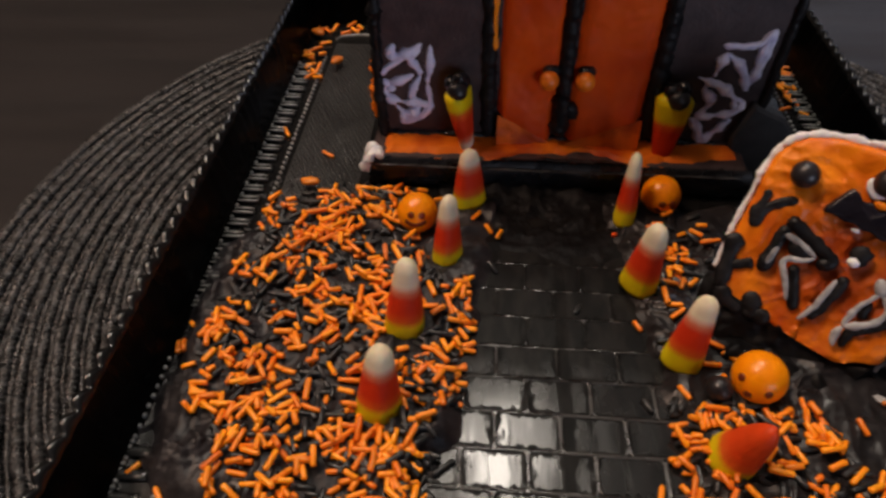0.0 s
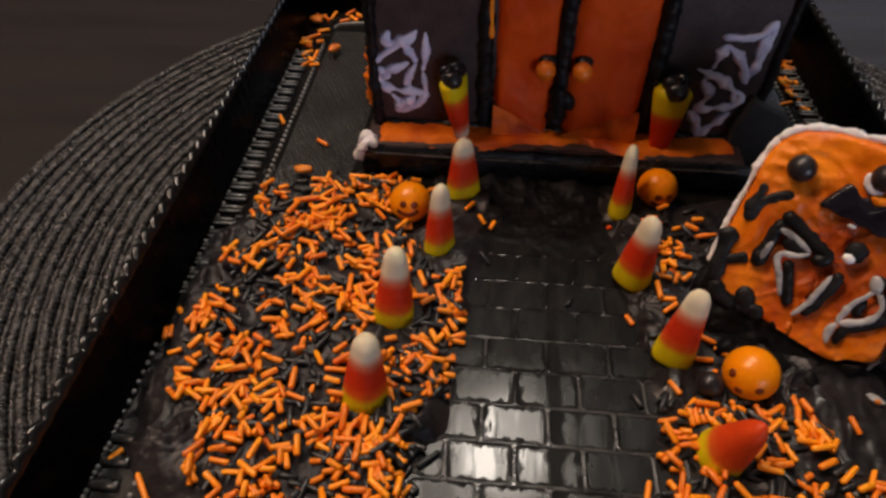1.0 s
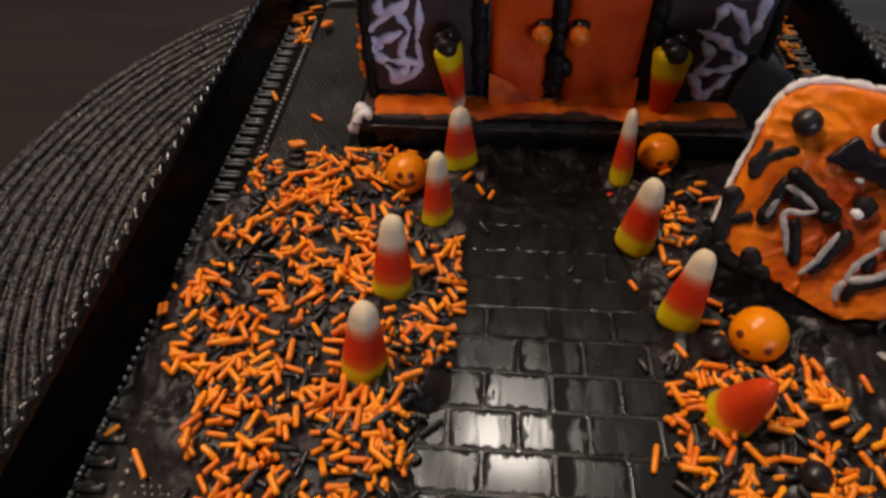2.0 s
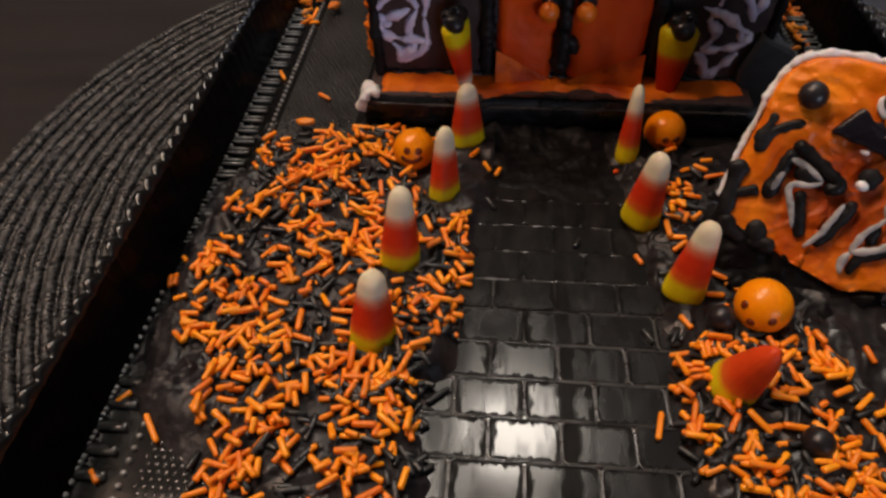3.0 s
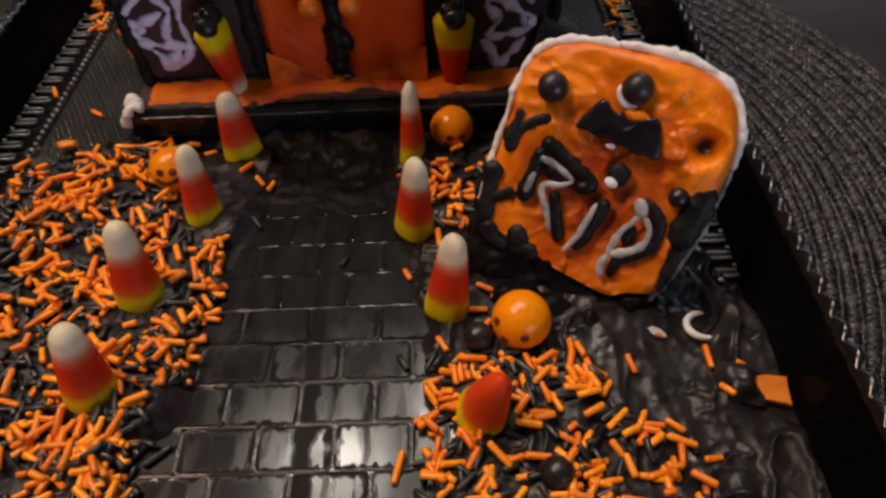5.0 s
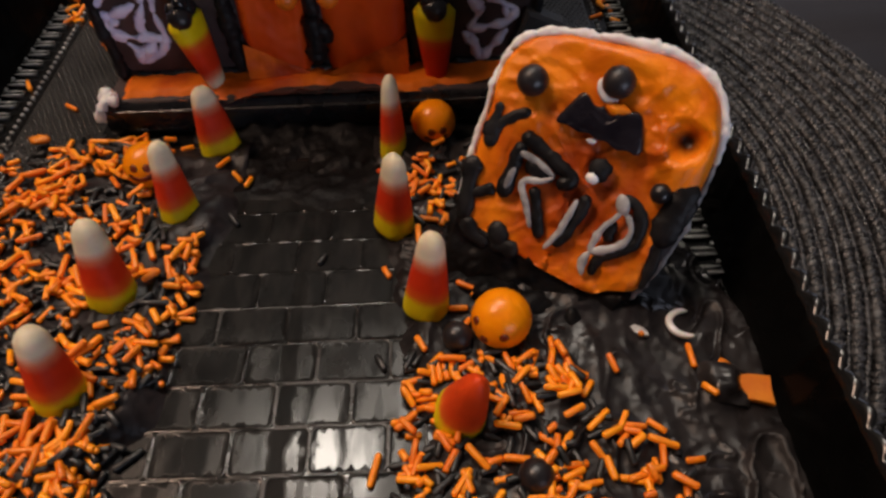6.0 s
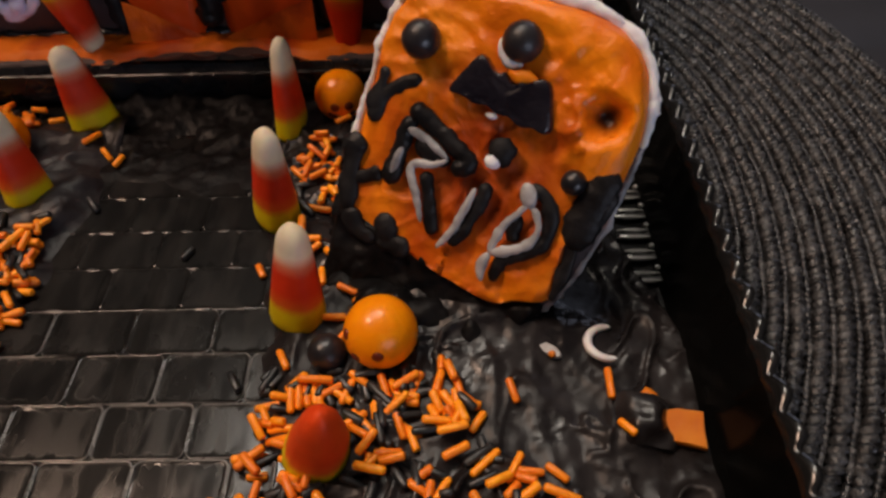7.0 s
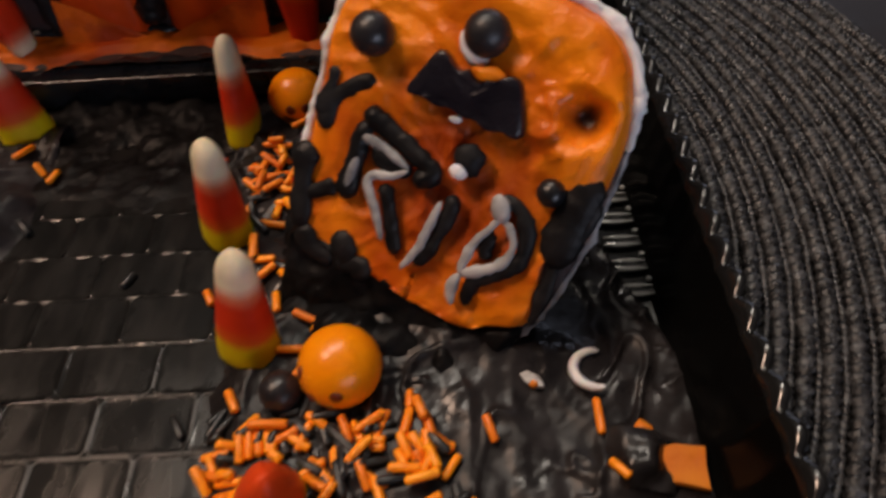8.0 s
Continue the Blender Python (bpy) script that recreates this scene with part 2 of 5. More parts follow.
def candy_paint(name, low, high):
    """Yellow, red-orange and white along the height, running into each other a little."""
    m = surf(name, (1, 1, 1), (0.86, 0.84, 0.8), 160, (0.46, 0.58), 0.16, 500, sss=0.16, specular=0.25)
    n, link = m.node_tree.nodes, m.node_tree.links.new
    b = n["Principled BSDF"]
    grain = b.inputs["Base Color"].links[0].from_socket
    xyz = n.new("ShaderNodeSeparateXYZ")
    link(n["Texture Coordinate"].outputs["Object"], xyz.inputs[0])
    wave = n.new("ShaderNodeTexNoise")
    wave.inputs["Scale"].default_value = 260
    add = n.new("ShaderNodeMath")
    add.operation = "MULTIPLY_ADD"
    add.inputs[1].default_value, add.inputs[2].default_value = 1 / 0.0226, -0.05
    link(xyz.outputs["Z"], add.inputs[0])
    mad = n.new("ShaderNodeMath")
    mad.operation = "MULTIPLY_ADD"
    mad.inputs[1].default_value = 0.1
    link(wave.outputs["Fac"], mad.inputs[0])
    link(add.outputs[0], mad.inputs[2])
    ramp = n.new("ShaderNodeValToRGB")
    stops = ramp.color_ramp.elements
    stops[0].position, stops[0].color = low - 0.03, (0.8, 0.64, 0.006, 1)
    stops[1].position, stops[1].color = low + 0.05, (0.75, 0.13, 0.016, 1)
    for p, col in ((low + 0.16, (0.7, 0.042 if high < 1.3 else 0.062, 0.008, 1)), (high - 0.1, (0.7, 0.042, 0.009, 1)), (high - 0.02, (0.74, 0.2, 0.1, 1)), (high + 0.07, (0.86, 0.78, 0.57, 1))):
        if p < 1:
            e = stops.new(p)
            e.color = col
    link(mad.outputs[0], ramp.inputs["Fac"])
    mul = n.new("ShaderNodeMix")
    mul.data_type, mul.blend_type = "RGBA", "MULTIPLY"
    mul.inputs[0].default_value = 1.0
    link(ramp.outputs["Color"], mul.inputs[6])
    link(grain, mul.inputs[7])
    link(mul.outputs[2], b.inputs["Base Color"])
    return m


M_CANDY = {k: candy_paint("candy_corn_" + k, *v) for k, v in (("plain", (0.25, 0.68)), ("tall", (0.25, 0.74)), ("long", (0.33, 1.2)), ("tipless", (0.215, 1.4)))}
M_BALL = surf("orange_candy_shell", (0.95, 0.27, 0.002), (1.0, 0.33, 0.002), 130, (0.24, 0.31), 0.06, 400, sss=0.06, specular=0.4)
M_KNOB = surf("dull_orange_candy", (0.68, 0.13, 0.006), (0.78, 0.19, 0.008), 130, (0.42, 0.52), 0.08, 400)
M_FOOT = surf("thin_orange_frosting", (0.4, 0.045, 0.003), (0.74, 0.13, 0.003), 130, (0.5, 0.65), 0.6, 420, contrast=(0.4, 0.6), specular=0.25)
M_FACE = surf("brown_print", (0.13, 0.016, 0.004), (0.2, 0.03, 0.006), 300, (0.35, 0.45), 0.05)
M_PEARL = surf("black_sugar_pearl", (0.011, 0.010, 0.012), (0.022, 0.020, 0.022), 200, (0.28, 0.4), 0.12, 700)
M_BAT = surf("dark_candy_bat", (0.007, 0.006, 0.010), (0.013, 0.011, 0.016), 200, (0.2, 0.36), 0.5, 300, specular=0.5)
M_SPR_O = surf("orange_sprinkle", (0.95, 0.24, 0.004), (1.0, 0.31, 0.006), 300, (0.38, 0.5), 0.1, 900, sss=0.1, vary=0.16, island=True)
M_SPR_B = surf("black_sprinkle", (0.010, 0.012, 0.013), (0.028, 0.031, 0.033), 300, (0.28, 0.42), 0.1, 900, vary=0.3, island=True)
M_SPR_1 = surf("orange_sprinkle_single", (0.95, 0.24, 0.004), (1.0, 0.31, 0.006), 300, (0.38, 0.5), 0.1, 900, sss=0.1, vary=0.12)
M_SPR_2 = surf("black_sprinkle_single", (0.010, 0.012, 0.013), (0.028, 0.031, 0.033), 300, (0.28, 0.42), 0.1, 900)
M_SQUARE = surf("orange_chip", (0.62, 0.15, 0.004), (0.74, 0.23, 0.008), 200, (0.45, 0.55), 0.3, 500)


# ---- builders; all lengths in centimetres ----
def thing(name, label, category, at=(0, 0, 0), turn=None, group="", kind=""):
    ob = new(name)
    ob.empty_display_size = 0.01
    ob.matrix_world = Matrix.Translation(Vector(at) * CM) @ (turn.to_4x4() if turn else Matrix())
    return tagged(ob, label, category, group, kind)


def mesh_of(name, verts, faces, material, smooth=True):
    me = bpy.data.meshes.new(name)
    me.from_pydata((np.asarray(verts, float) * CM).tolist(), [], [tuple(int(i) for i in f) for f in faces])
    me.materials.append(material)
    me.polygons.foreach_set("use_smooth", [smooth] * len(me.polygons))
    me.validate()
    me.update()
    return me


def put(name, geo, material, parent=None, label="", smooth=True):
    ob = new(name, mesh_of(name, geo[0], geo[1], material, smooth))
    ob.parent = parent
    return tagged(ob, label)


def part(name, bm, material, parent, label="", smooth=False):
    bm.normal_update()
    me = bpy.data.meshes.new(name)
    for v in bm.verts:
        v.co *= CM
    bm.to_mesh(me)
    bm.free()
    me.materials.append(material)
    me.polygons.foreach_set("use_smooth", [smooth] * len(me.polygons))
    ob = new(name, me)
    ob.parent = parent
    return tagged(ob, label)


def box(x0, x1, y0, y1, z0, z1, bevel=0.0, segments=2):
    bm = bmesh.new()
    bmesh.ops.create_cube(bm, size=1)
    for v in bm.verts:
        v.co = Vector(((x0 + x1) / 2 + v.co.x * (x1 - x0), (y0 + y1) / 2 + v.co.y * (y1 - y0), (z0 + z1) / 2 + v.co.z * (z1 - z0)))
    if bevel:
        bmesh.ops.bevel(bm, geom=bm.edges[:], offset=bevel, segments=segments, affect="EDGES", profile=0.5)
    return bm


def loft(rings, caps=(True, True)):
    """Closed rings of equal count, joined one to the next."""
    rings = [np.asarray(r, float) for r in rings]
    n = len(rings[0])
    verts = np.concatenate(rings)
    faces = []
    for k in range(len(rings) - 1):
        a, b = k * n, (k + 1) * n
        faces += [(a + i, a + (i + 1) % n, b + (i + 1) % n, b + i) for i in range(n)]
    if caps[0]:
        faces.append(tuple(range(n - 1, -1, -1)))
    if caps[1]:
        faces.append(tuple(range(len(verts) - n, len(verts))))
    return verts, faces


def joined(geos):
    verts, faces, base = [], [], 0
    for v, f in geos:
        verts.append(np.asarray(v, float))
        faces += [tuple(i + base for i in q) for q in f]
        base += len(v)
    return np.concatenate(verts), faces


def resample(points, step):
    pts = [Vector(p) for p in points]
    if len(pts) == 2:
        fine = pts
    else:
        ext = [pts[0] * 2 - pts[1]] + pts + [pts[-1] * 2 - pts[-2]]
        fine = []
        for k in range(1, len(ext) - 2):
            p0, p1, p2, p3 = ext[k - 1 : k + 3]
            for j in range(8):
                s = j / 8
                fine.append(0.5 * (2 * p1 + (p2 - p0) * s + (2 * p0 - 5 * p1 + 4 * p2 - p3) * s**2 + (3 * p1 - p0 - 3 * p2 + p3) * s**3))
        fine.append(pts[-1])
    out, carry = [fine[0]], 0.0
    for a, b in zip(fine, fine[1:]):
        d = (b - a).length
        s = step - carry
        while s <= d:
            out.append(a.lerp(b, s / d))
            s += step
        carry = d - (s - step)
    if (out[-1] - fine[-1]).length > step * 0.3:
        out.append(fine[-1])
    return out


def tube(points, radius, wobble=0.15, sides=8, step=None, flat=1.0, seed=0.0, taper=False, ragged=0.0):
    """A piped stroke along the points, with rounded ends and an uneven width. flat squeezes it along the third axis."""
    line = resample(points, step or radius * 0.8)
    if len(line) < 2:
        line = [Vector(points[0]), Vector(points[-1])]
    n = len(line)
    gap = (line[1] - line[0]).length
    rings = []
    for i, p in enumerate(line):
        way = (line[min(i + 1, n - 1)] - line[max(i - 1, 0)]).normalized()
        ref = Vector((0, 0, 1)) if abs(way.z) < 0.9 else Vector((0, 1, 0))
        side = way.cross(ref).normalized()
        top = side.cross(way).normalized()
        end = min(i, n - 1 - i) * (line[1] - line[0]).length
        r = radius * (1 + wobble * noise.noise(Vector((i * gap * 2.6 + seed, seed, 3.1))) * 2)
        r *= math.sqrt(max(0.12, 1 - max(0.0, 1 - end / radius) ** 2))
        if taper:
            r *= 0.25 + 0.75 * math.sqrt(max(0.0, math.sin(math.pi * i / (n - 1))))
        ring = []
        for k in range(sides):
            a = 2 * math.pi * k / sides
            q = side * math.cos(a) * r + top * math.sin(a) * r
            q.z *= flat
            if ragged:
                q *= 1 + ragged * (noise.noise((p + q) * 7.0 + Vector((seed, 0, 0))) + 0.6 * noise.noise((p + q) * 16.0))
            ring.append(p + q)
        rings.append(ring)
    return loft(rings)


def ball(r, rows=12, cols=18, squash=1.0):
    rings = []
    for i in range(1, rows):
        a = math.pi * i / rows
        rings.append([(r * math.sin(a) * math.cos(t), r * math.sin(a) * math.sin(t), -r * squash * math.cos(a))
                      for t in (2 * math.pi * k / cols for k in range(cols))])
    return loft(rings)


def moved(geo, m):
    return [tuple(m @ Vector(v)) for v in geo[0]], geo[1]


def lumpy(geo, amount, scale, seed=0.0):
    """The same form with an uneven, crusty surface."""
    mid = sum((Vector(v) for v in geo[0]), Vector()) / len(geo[0])
    out = []
    for v in geo[0]:
        d = Vector(v) - mid
        k = noise.noise(Vector(v) * scale + Vector((seed, 1.7, seed))) + 0.5 * noise.noise(Vector(v) * scale * 2.3 + Vector((0, seed, 4.1)))
        out.append(tuple(mid + d * (1 + amount * k)))
    return out, geo[1]


def bumpy(x, y, s, seed=0.0):
    return noise.noise(Vector((x * s + seed, y * s - seed, seed * 0.7)))


def field(x0, x1, y0, y1, step, height, floor=-0.04):
    """A sheet z = height(x, y), left out where it dips under the floor."""
    nx, ny = int((x1 - x0) / step) + 1, int((y1 - y0) / step) + 1
    z = [[height(x0 + i * step, y0 + j * step) for i in range(nx)] for j in range(ny)]
    keep, verts, faces = {}, [], []

    def idx(i, j):
        if (i, j) not in keep:
            keep[i, j] = len(verts)
            verts.append((x0 + i * step, y0 + j * step, max(z[j][i], floor)))
        return keep[i, j]

    for j in range(ny - 1):
        for i in range(nx - 1):
            if max(z[j][i], z[j][i + 1], z[j + 1][i], z[j + 1][i + 1]) > floor:
                faces.append((idx(i, j), idx(i + 1, j), idx(i + 1, j + 1), idx(i, j + 1)))
    return verts, faces

# ---- the room, closed round the table ----
def slab(name, x0, x1, y0, y1, z0, z1, material):
    return tagged(part(name, box(x0, x1, y0, y1, z0, z1), material, None), kind="structure")


slab("floor", -180, 180, -180, 180, -78, -75, M_FLOOR)
slab("ceiling", -180, 180, -180, 180, 165, 168, M_CEILING)
def wall_with_opening(name, opening_name, y0, y1, x0, x1, z0, z1):
    """A wall across the room with one opening, added for a fill light, and its frame."""
    wall = bmesh.new()
    for a, b, c, d in ((-183, x0, -75, 165), (x1, 183, -75, 165), (x0, x1, -75, z0), (x0, x1, z1, 165)):
        piece = bpy.data.meshes.new("piece")
        piece_bm = box(a, b, y0, y1, c, d)
        piece_bm.to_mesh(piece)
        piece_bm.free()
        wall.from_mesh(piece)
        bpy.data.meshes.remove(piece)
    tagged(part(name, wall, M_WALL, None), kind="structure")
    window = tagged(new(opening_name), "unseen opening in the wall, added to hold a fill light", kind="structure")
    for a, b, c, d in ((x0, x0 + 4, z0, z1), (x1 - 4, x1, z0, z1), (x0 + 4, x1 - 4, z0, z0 + 4), (x0 + 4, x1 - 4, z1 - 4, z1)):
        part("window_frame", box(a, b, y0 - 0.4, y1 + 0.4, c, d, 0.4), M_WALL, window)


wall_with_opening("wall_north", "fill_opening_2", 180, 183, 55, 155, 45, 125)
wall_with_opening("wall_south", "fill_opening_1", -183, -180, 40, 150, -32, 62)
slab("wall_east", 180, 183, -180, 180, -75, 165, M_WALL)
slab("wall_west", -183, -180, -180, 180, -75, 165, M_WALL)

TABLE_Z, MAT_Z = -0.75, -0.22
table = thing("dining_table", "dark brown wooden dining table top, dull and bare", "table", (0, 5, -75))
part("tabletop", box(-75, 75, -50, 50, 72.0, 75 + TABLE_Z, 0.4), M_TABLE, table)
for lx in (-68, 68):
    for ly in (-43, 43):
        part("leg", box(lx - 3, lx + 3, ly - 3, ly + 3, 0, 72.0, 0.3), M_TABLE, table)

# ---- woven round placemat: coils of twisted cord sewn side by side ----
MAT_R, COIL, MAT_C = 16.75, 0.41, (0.2, 4.8)
placemat = thing("placemat", "round charcoal placemat of coiled twisted cord under the tray", "placemat", (*MAT_C, TABLE_Z))


def coil(r, z, thick, pitch=0.19, steps=5, sides=8, lay=1):
    """A closed ring of two-ply cord, its plies parted by sharp grooves and lying a little unevenly."""
    turns = int(2 * math.pi * r / pitch)
    n = turns * steps
    a = np.arange(n) * 2 * math.pi / n
    s = np.arange(sides) * 2 * math.pi / sides
    jit = 0.018 * np.sin(a * 7 + r * 3) + 0.014 * np.sin(a * 23 + r * 11) + 0.01 * np.sin(a * 61 + r * 5)
    tufts = np.random.default_rng(int(r * 100)).uniform(0.9, 1.1, turns)
    twist = thick * tufts[np.arange(n) // steps][:, None] * (0.58 + 0.56 * np.abs(np.sin(0.5 * (a[:, None] * turns + lay * s[None, :]))))
    rad = (r + jit)[:, None] + twist * np.cos(s)[None, :]
    zz = z + twist * np.sin(s)[None, :] * 0.9
    v = np.stack([rad * np.cos(a)[:, None], rad * np.sin(a)[:, None], zz], -1).reshape(-1, 3)
    i, j = np.meshgrid(np.arange(n), np.arange(sides), indexing="ij")
    f = np.stack([i * sides + j, (i + 1) % n * sides + j, (i + 1) % n * sides + (j + 1) % sides, i * sides + (j + 1) % sides], -1)
    return v, f.reshape(-1, 4)


part("backing", (lambda bm: (bmesh.ops.create_circle(bm, cap_ends=True, segments=96, radius=MAT_R - 0.2), bmesh.ops.translate(bm, verts=bm.verts[:], vec=(0, 0, 0.18)), bm)[2])(bmesh.new()), M_MATBACK, placemat)
r = 8.6
while r < MAT_R:
    put("cord_coil", coil(r, MAT_Z - TABLE_Z - 0.19, 0.15), M_CORD, placemat)
    put("binding_cord", coil(r + COIL / 2, MAT_Z - TABLE_Z - 0.2, 0.066, 0.13, 4, 6, -1), M_CORD, placemat, "thin cord between the coils")
    r += COIL

# ---- black plastic tray ----
TX, TY0, TY1, RIM = 9.32, -9.6, 17.3, 2.0
tray = thing("party_tray", "glossy black plastic tray with crimped rim and embossed brick path", "tray", (0, 0, MAT_Z))
ZT = -MAT_Z


def tray_ring(out, z, crimp=0.0, lift=0.0, corner=1.2):
    """One closed ring round the tray, out from the floor's edge; crimp waves it in and out."""
    x0, x1, y0, y1, c = -TX - out, TX + out, TY0 - out, TY1 + out, corner + out
    pts = []

    def run(ax, ay, bx, by):
        n = int(max(abs(bx - ax), abs(by - ay)) / 0.052)
        for k in range(n):
            pts.append((ax + (bx - ax) * k / n, ay + (by - ay) * k / n))

    def bend(cx, cy, a0):
        pts.extend((cx + c * math.cos(a0 + math.pi / 2 * k / 14), cy + c * math.sin(a0 + math.pi / 2 * k / 14)) for k in range(14))

    run(x1, y0 + c, x1, y1 - c)
    bend(x1 - c, y1 - c, 0)
    run(x1 - c, y1, x0 + c, y1)
    bend(x0 + c, y1 - c, math.pi / 2)
    run(x0, y1 - c, x0, y0 + c)
    bend(x0 + c, y0 + c, math.pi)
    run(x0 + c, y0, x1 - c, y0)
    bend(x1 - c, y0 + c, 1.5 * math.pi)
    ring = []
    for x, y in pts:
        w = abs(math.sin(((y + 0.02) if abs(x) > TX - 0.2 else x) * math.pi / 0.52))
        s = 1 + crimp * w / math.hypot(x, y)
        ring.append((x * s, y * s, z + ZT + lift * w))
    return ring


N_RING = len(tray_ring(0, 0))


def even(ring):
    """The same count of points on every ring, so that they can be joined."""
    idx = np.linspace(0, len(ring), N_RING, endpoint=False)
    pts = np.array(ring + ring[:1])
    lo = idx.astype(int)
    w = (idx - lo)[:, None]
    return pts[lo] * (1 - w) + pts[lo + 1] * w


profile = ((0.0, 0.0, 0, 0), (0.06, 0.05, 0, 0), (0.14, 0.5, 0, 0), (0.22, 1.3, 0.01, 0), (0.29, 1.8, 0.03, 0), (0.31, 1.85, 0.04, 0.03), (0.33, 1.88, 0.07, 0.07), (0.37, 1.9, 0.1, 0.1),
           (0.42, 1.905, 0.12, 0.1), (0.445, 1.89, 0.13, 0.08), (0.455, 1.83, 0.13, 0.03), (0.39, 1.82, 0.05, 0.0), (0.36, 1.78, 0.02, 0), (0.34, 0.9, 0, 0), (0.3, -0.1, 0, 0), (0.2, -0.2, 0, 0))
tray_rings = [even(tray_ring(*p)) for p in profile]
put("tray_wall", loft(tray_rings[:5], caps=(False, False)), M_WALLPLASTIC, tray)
put("crimped_rim", loft(tray_rings[4:13], caps=(False, False)), M_PLASTIC, tray, "crimped glossy rim")
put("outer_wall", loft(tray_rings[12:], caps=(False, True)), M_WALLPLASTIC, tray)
put("tray_floor", loft([even(tray_ring(0.02, -0.12)), even(tray_ring(0.02, 0.0))]), M_PLASTIC, tray, smooth=False)


def dish(x0, x1, y0, y1, z0, z1, inset):
    """A shallow brick with rounded corners, its border drawn up to the joint."""
    rings = []
    for k, z in ((0, z1), (0.35, z0 + (z1 - z0) * 0.4), (1, z0)):
        d, c = inset * k, 0.14
        ring = []
        for cx, cy, a0 in ((x1 - c, y1 - c, 0), (x0 + c, y1 - c, 90), (x0 + c, y0 + c, 180), (x1 - c, y0 + c, 270)):
            ring += [(cx + (c - d) * math.cos(radians(a0 + q)), cy + (c - d) * math.sin(radians(a0 + q)), z) for q in (0, 30, 60, 90)]
        rings.append(ring)
    return loft(rings, (False, True))


# ribbed border along both long sides, and rows of studs
def rib_block(hx, hy, h):
    rings = []
    for d, z in ((0.0, -0.02), (0.0, h * 0.55), (0.03, h * 0.86), (0.08, h), (0.12, h * 0.93)):
        rings.append([(sx * (hx - d), sy * (hy - d), z) for sx, sy in ((1, 1), (-1, 1), (-1, -1), (1, -1))])
    return loft(rings)


# edge lines and tips in the pale base stand for glints on the ribs
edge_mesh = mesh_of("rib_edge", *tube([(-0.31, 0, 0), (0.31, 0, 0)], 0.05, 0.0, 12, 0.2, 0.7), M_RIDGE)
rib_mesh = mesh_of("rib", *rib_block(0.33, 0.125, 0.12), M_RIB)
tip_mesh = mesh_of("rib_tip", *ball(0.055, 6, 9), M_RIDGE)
for side, phase in ((-1, 0.106), (1, 0.355)):
    for k in range(-9, 27):
        y = phase + k * 0.519
        if y < 1.2 and (side > 0 or y > -2.2):
            continue
        ob = new("rib", rib_mesh)
        ob.parent = tray
        ob.matrix_local = Matrix.Translation(Vector((side * 9.08, y, ZT + 0.005)) * CM) @ pose(0, 0, 0, -5, 0, 0)
        for dy in (-0.085, 0.085) if y > 0 else ():
            ob = new("rib_edge", edge_mesh)
            ob.parent = tray
            ob.location = Vector((side * 9.08, y + dy, ZT + 0.105)) * CM
        ob = new("rib_tip", tip_mesh)
        ob.parent = tray
        ob.location = Vector((side * 9.34, y + 0.2, ZT + 0.12)) * CM
studs = []
stud = ball(0.052, 5, 8, 0.4)
beads, bead = [], ball(0.068, 6, 9)
for side in (-1, 1):
    part("textured_panel", box(min(side * 5.9, side * 8.25), max(side * 5.9, side * 8.25), 4.4, 15.6, ZT - 0.02, ZT + 0.006), M_SATIN, tray, "dull dotted panel")
for side in (-1, 1):
    for k in range(76):
        if side < 0 or k > 30:
            beads.append(moved(bead, Matrix.Translation((side * 8.46, -5 + k * 0.2595, ZT + 0.02))))
            if k < 20:
                beads.append(moved(bead, Matrix.Translation((side * 9.38, -5 + k * 0.2595, ZT + 0.05))))
    for j in range(137):
        for i in range(13):
            x, y = 8.14 - i * 0.17 - (j % 2) * 0.085, -5 + j * 0.15
            if 4.5 < y < 15.5 or (side < 0 and y < -2.5):
                studs.append(moved(stud, Matrix.Translation((side * x, y, ZT + 0.005))))
    for k in range(60):
        a = math.pi * k / 60
        beads.append(moved(bead, Matrix.Translation((side * (7.2 + 1.1 * math.cos(a)), 15.9 + 0.45 * math.sin(a), ZT + 0.01))))
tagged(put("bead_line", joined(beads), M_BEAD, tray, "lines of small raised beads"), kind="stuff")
tagged(put("stud_texture", joined(studs), M_STUD, tray, "fine raised dots in the plastic"), kind="stuff")

# brick path: recessed bricks between raised ridges with a slightly paler base
ROW, BRICK = 0.925, 1.458
path_rows = range(-9, 6)
pads, ridges = {}, []


def border(x0, x1, y0, y1, seed, inset=0.022, r=0.04, corner=0.12):
    """The raised, rounded border of one brick."""
    x0, x1, y0, y1 = x0 + inset, x1 - inset, y0 + inset, y1 - inset
    line = []
    for cx, cy, a0 in ((x1 - corner, y1 - corner, 0), (x0 + corner, y1 - corner, 90), (x0 + corner, y0 + corner, 180), (x1 - corner, y0 + corner, 270)):
        line += [(cx + corner * math.cos(radians(a0 + q)), cy + corner * math.sin(radians(a0 + q))) for q in (0, 22, 45, 68, 90)]
    n, rings = len(line), []
    for i, (x, y) in enumerate(line):
        (px, py), (qx, qy) = line[i - 1], line[(i + 1) % n]
        d = math.hypot(qx - px, qy - py)
        sx, sy = (qy - py) / d, (px - qx) / d
        w = r * (1 + 0.25 * noise.noise(Vector((x * 1.7 + seed, y * 1.7, seed))))
        rings.append([(x + sx * w * math.cos(a), y + sy * w * math.cos(a), ZT + 0.012 + 0.8 * w * math.sin(a)) for a in (2 * math.pi * k / 9 for k in range(9))])
    return loft(rings + rings[:1], (False, False))


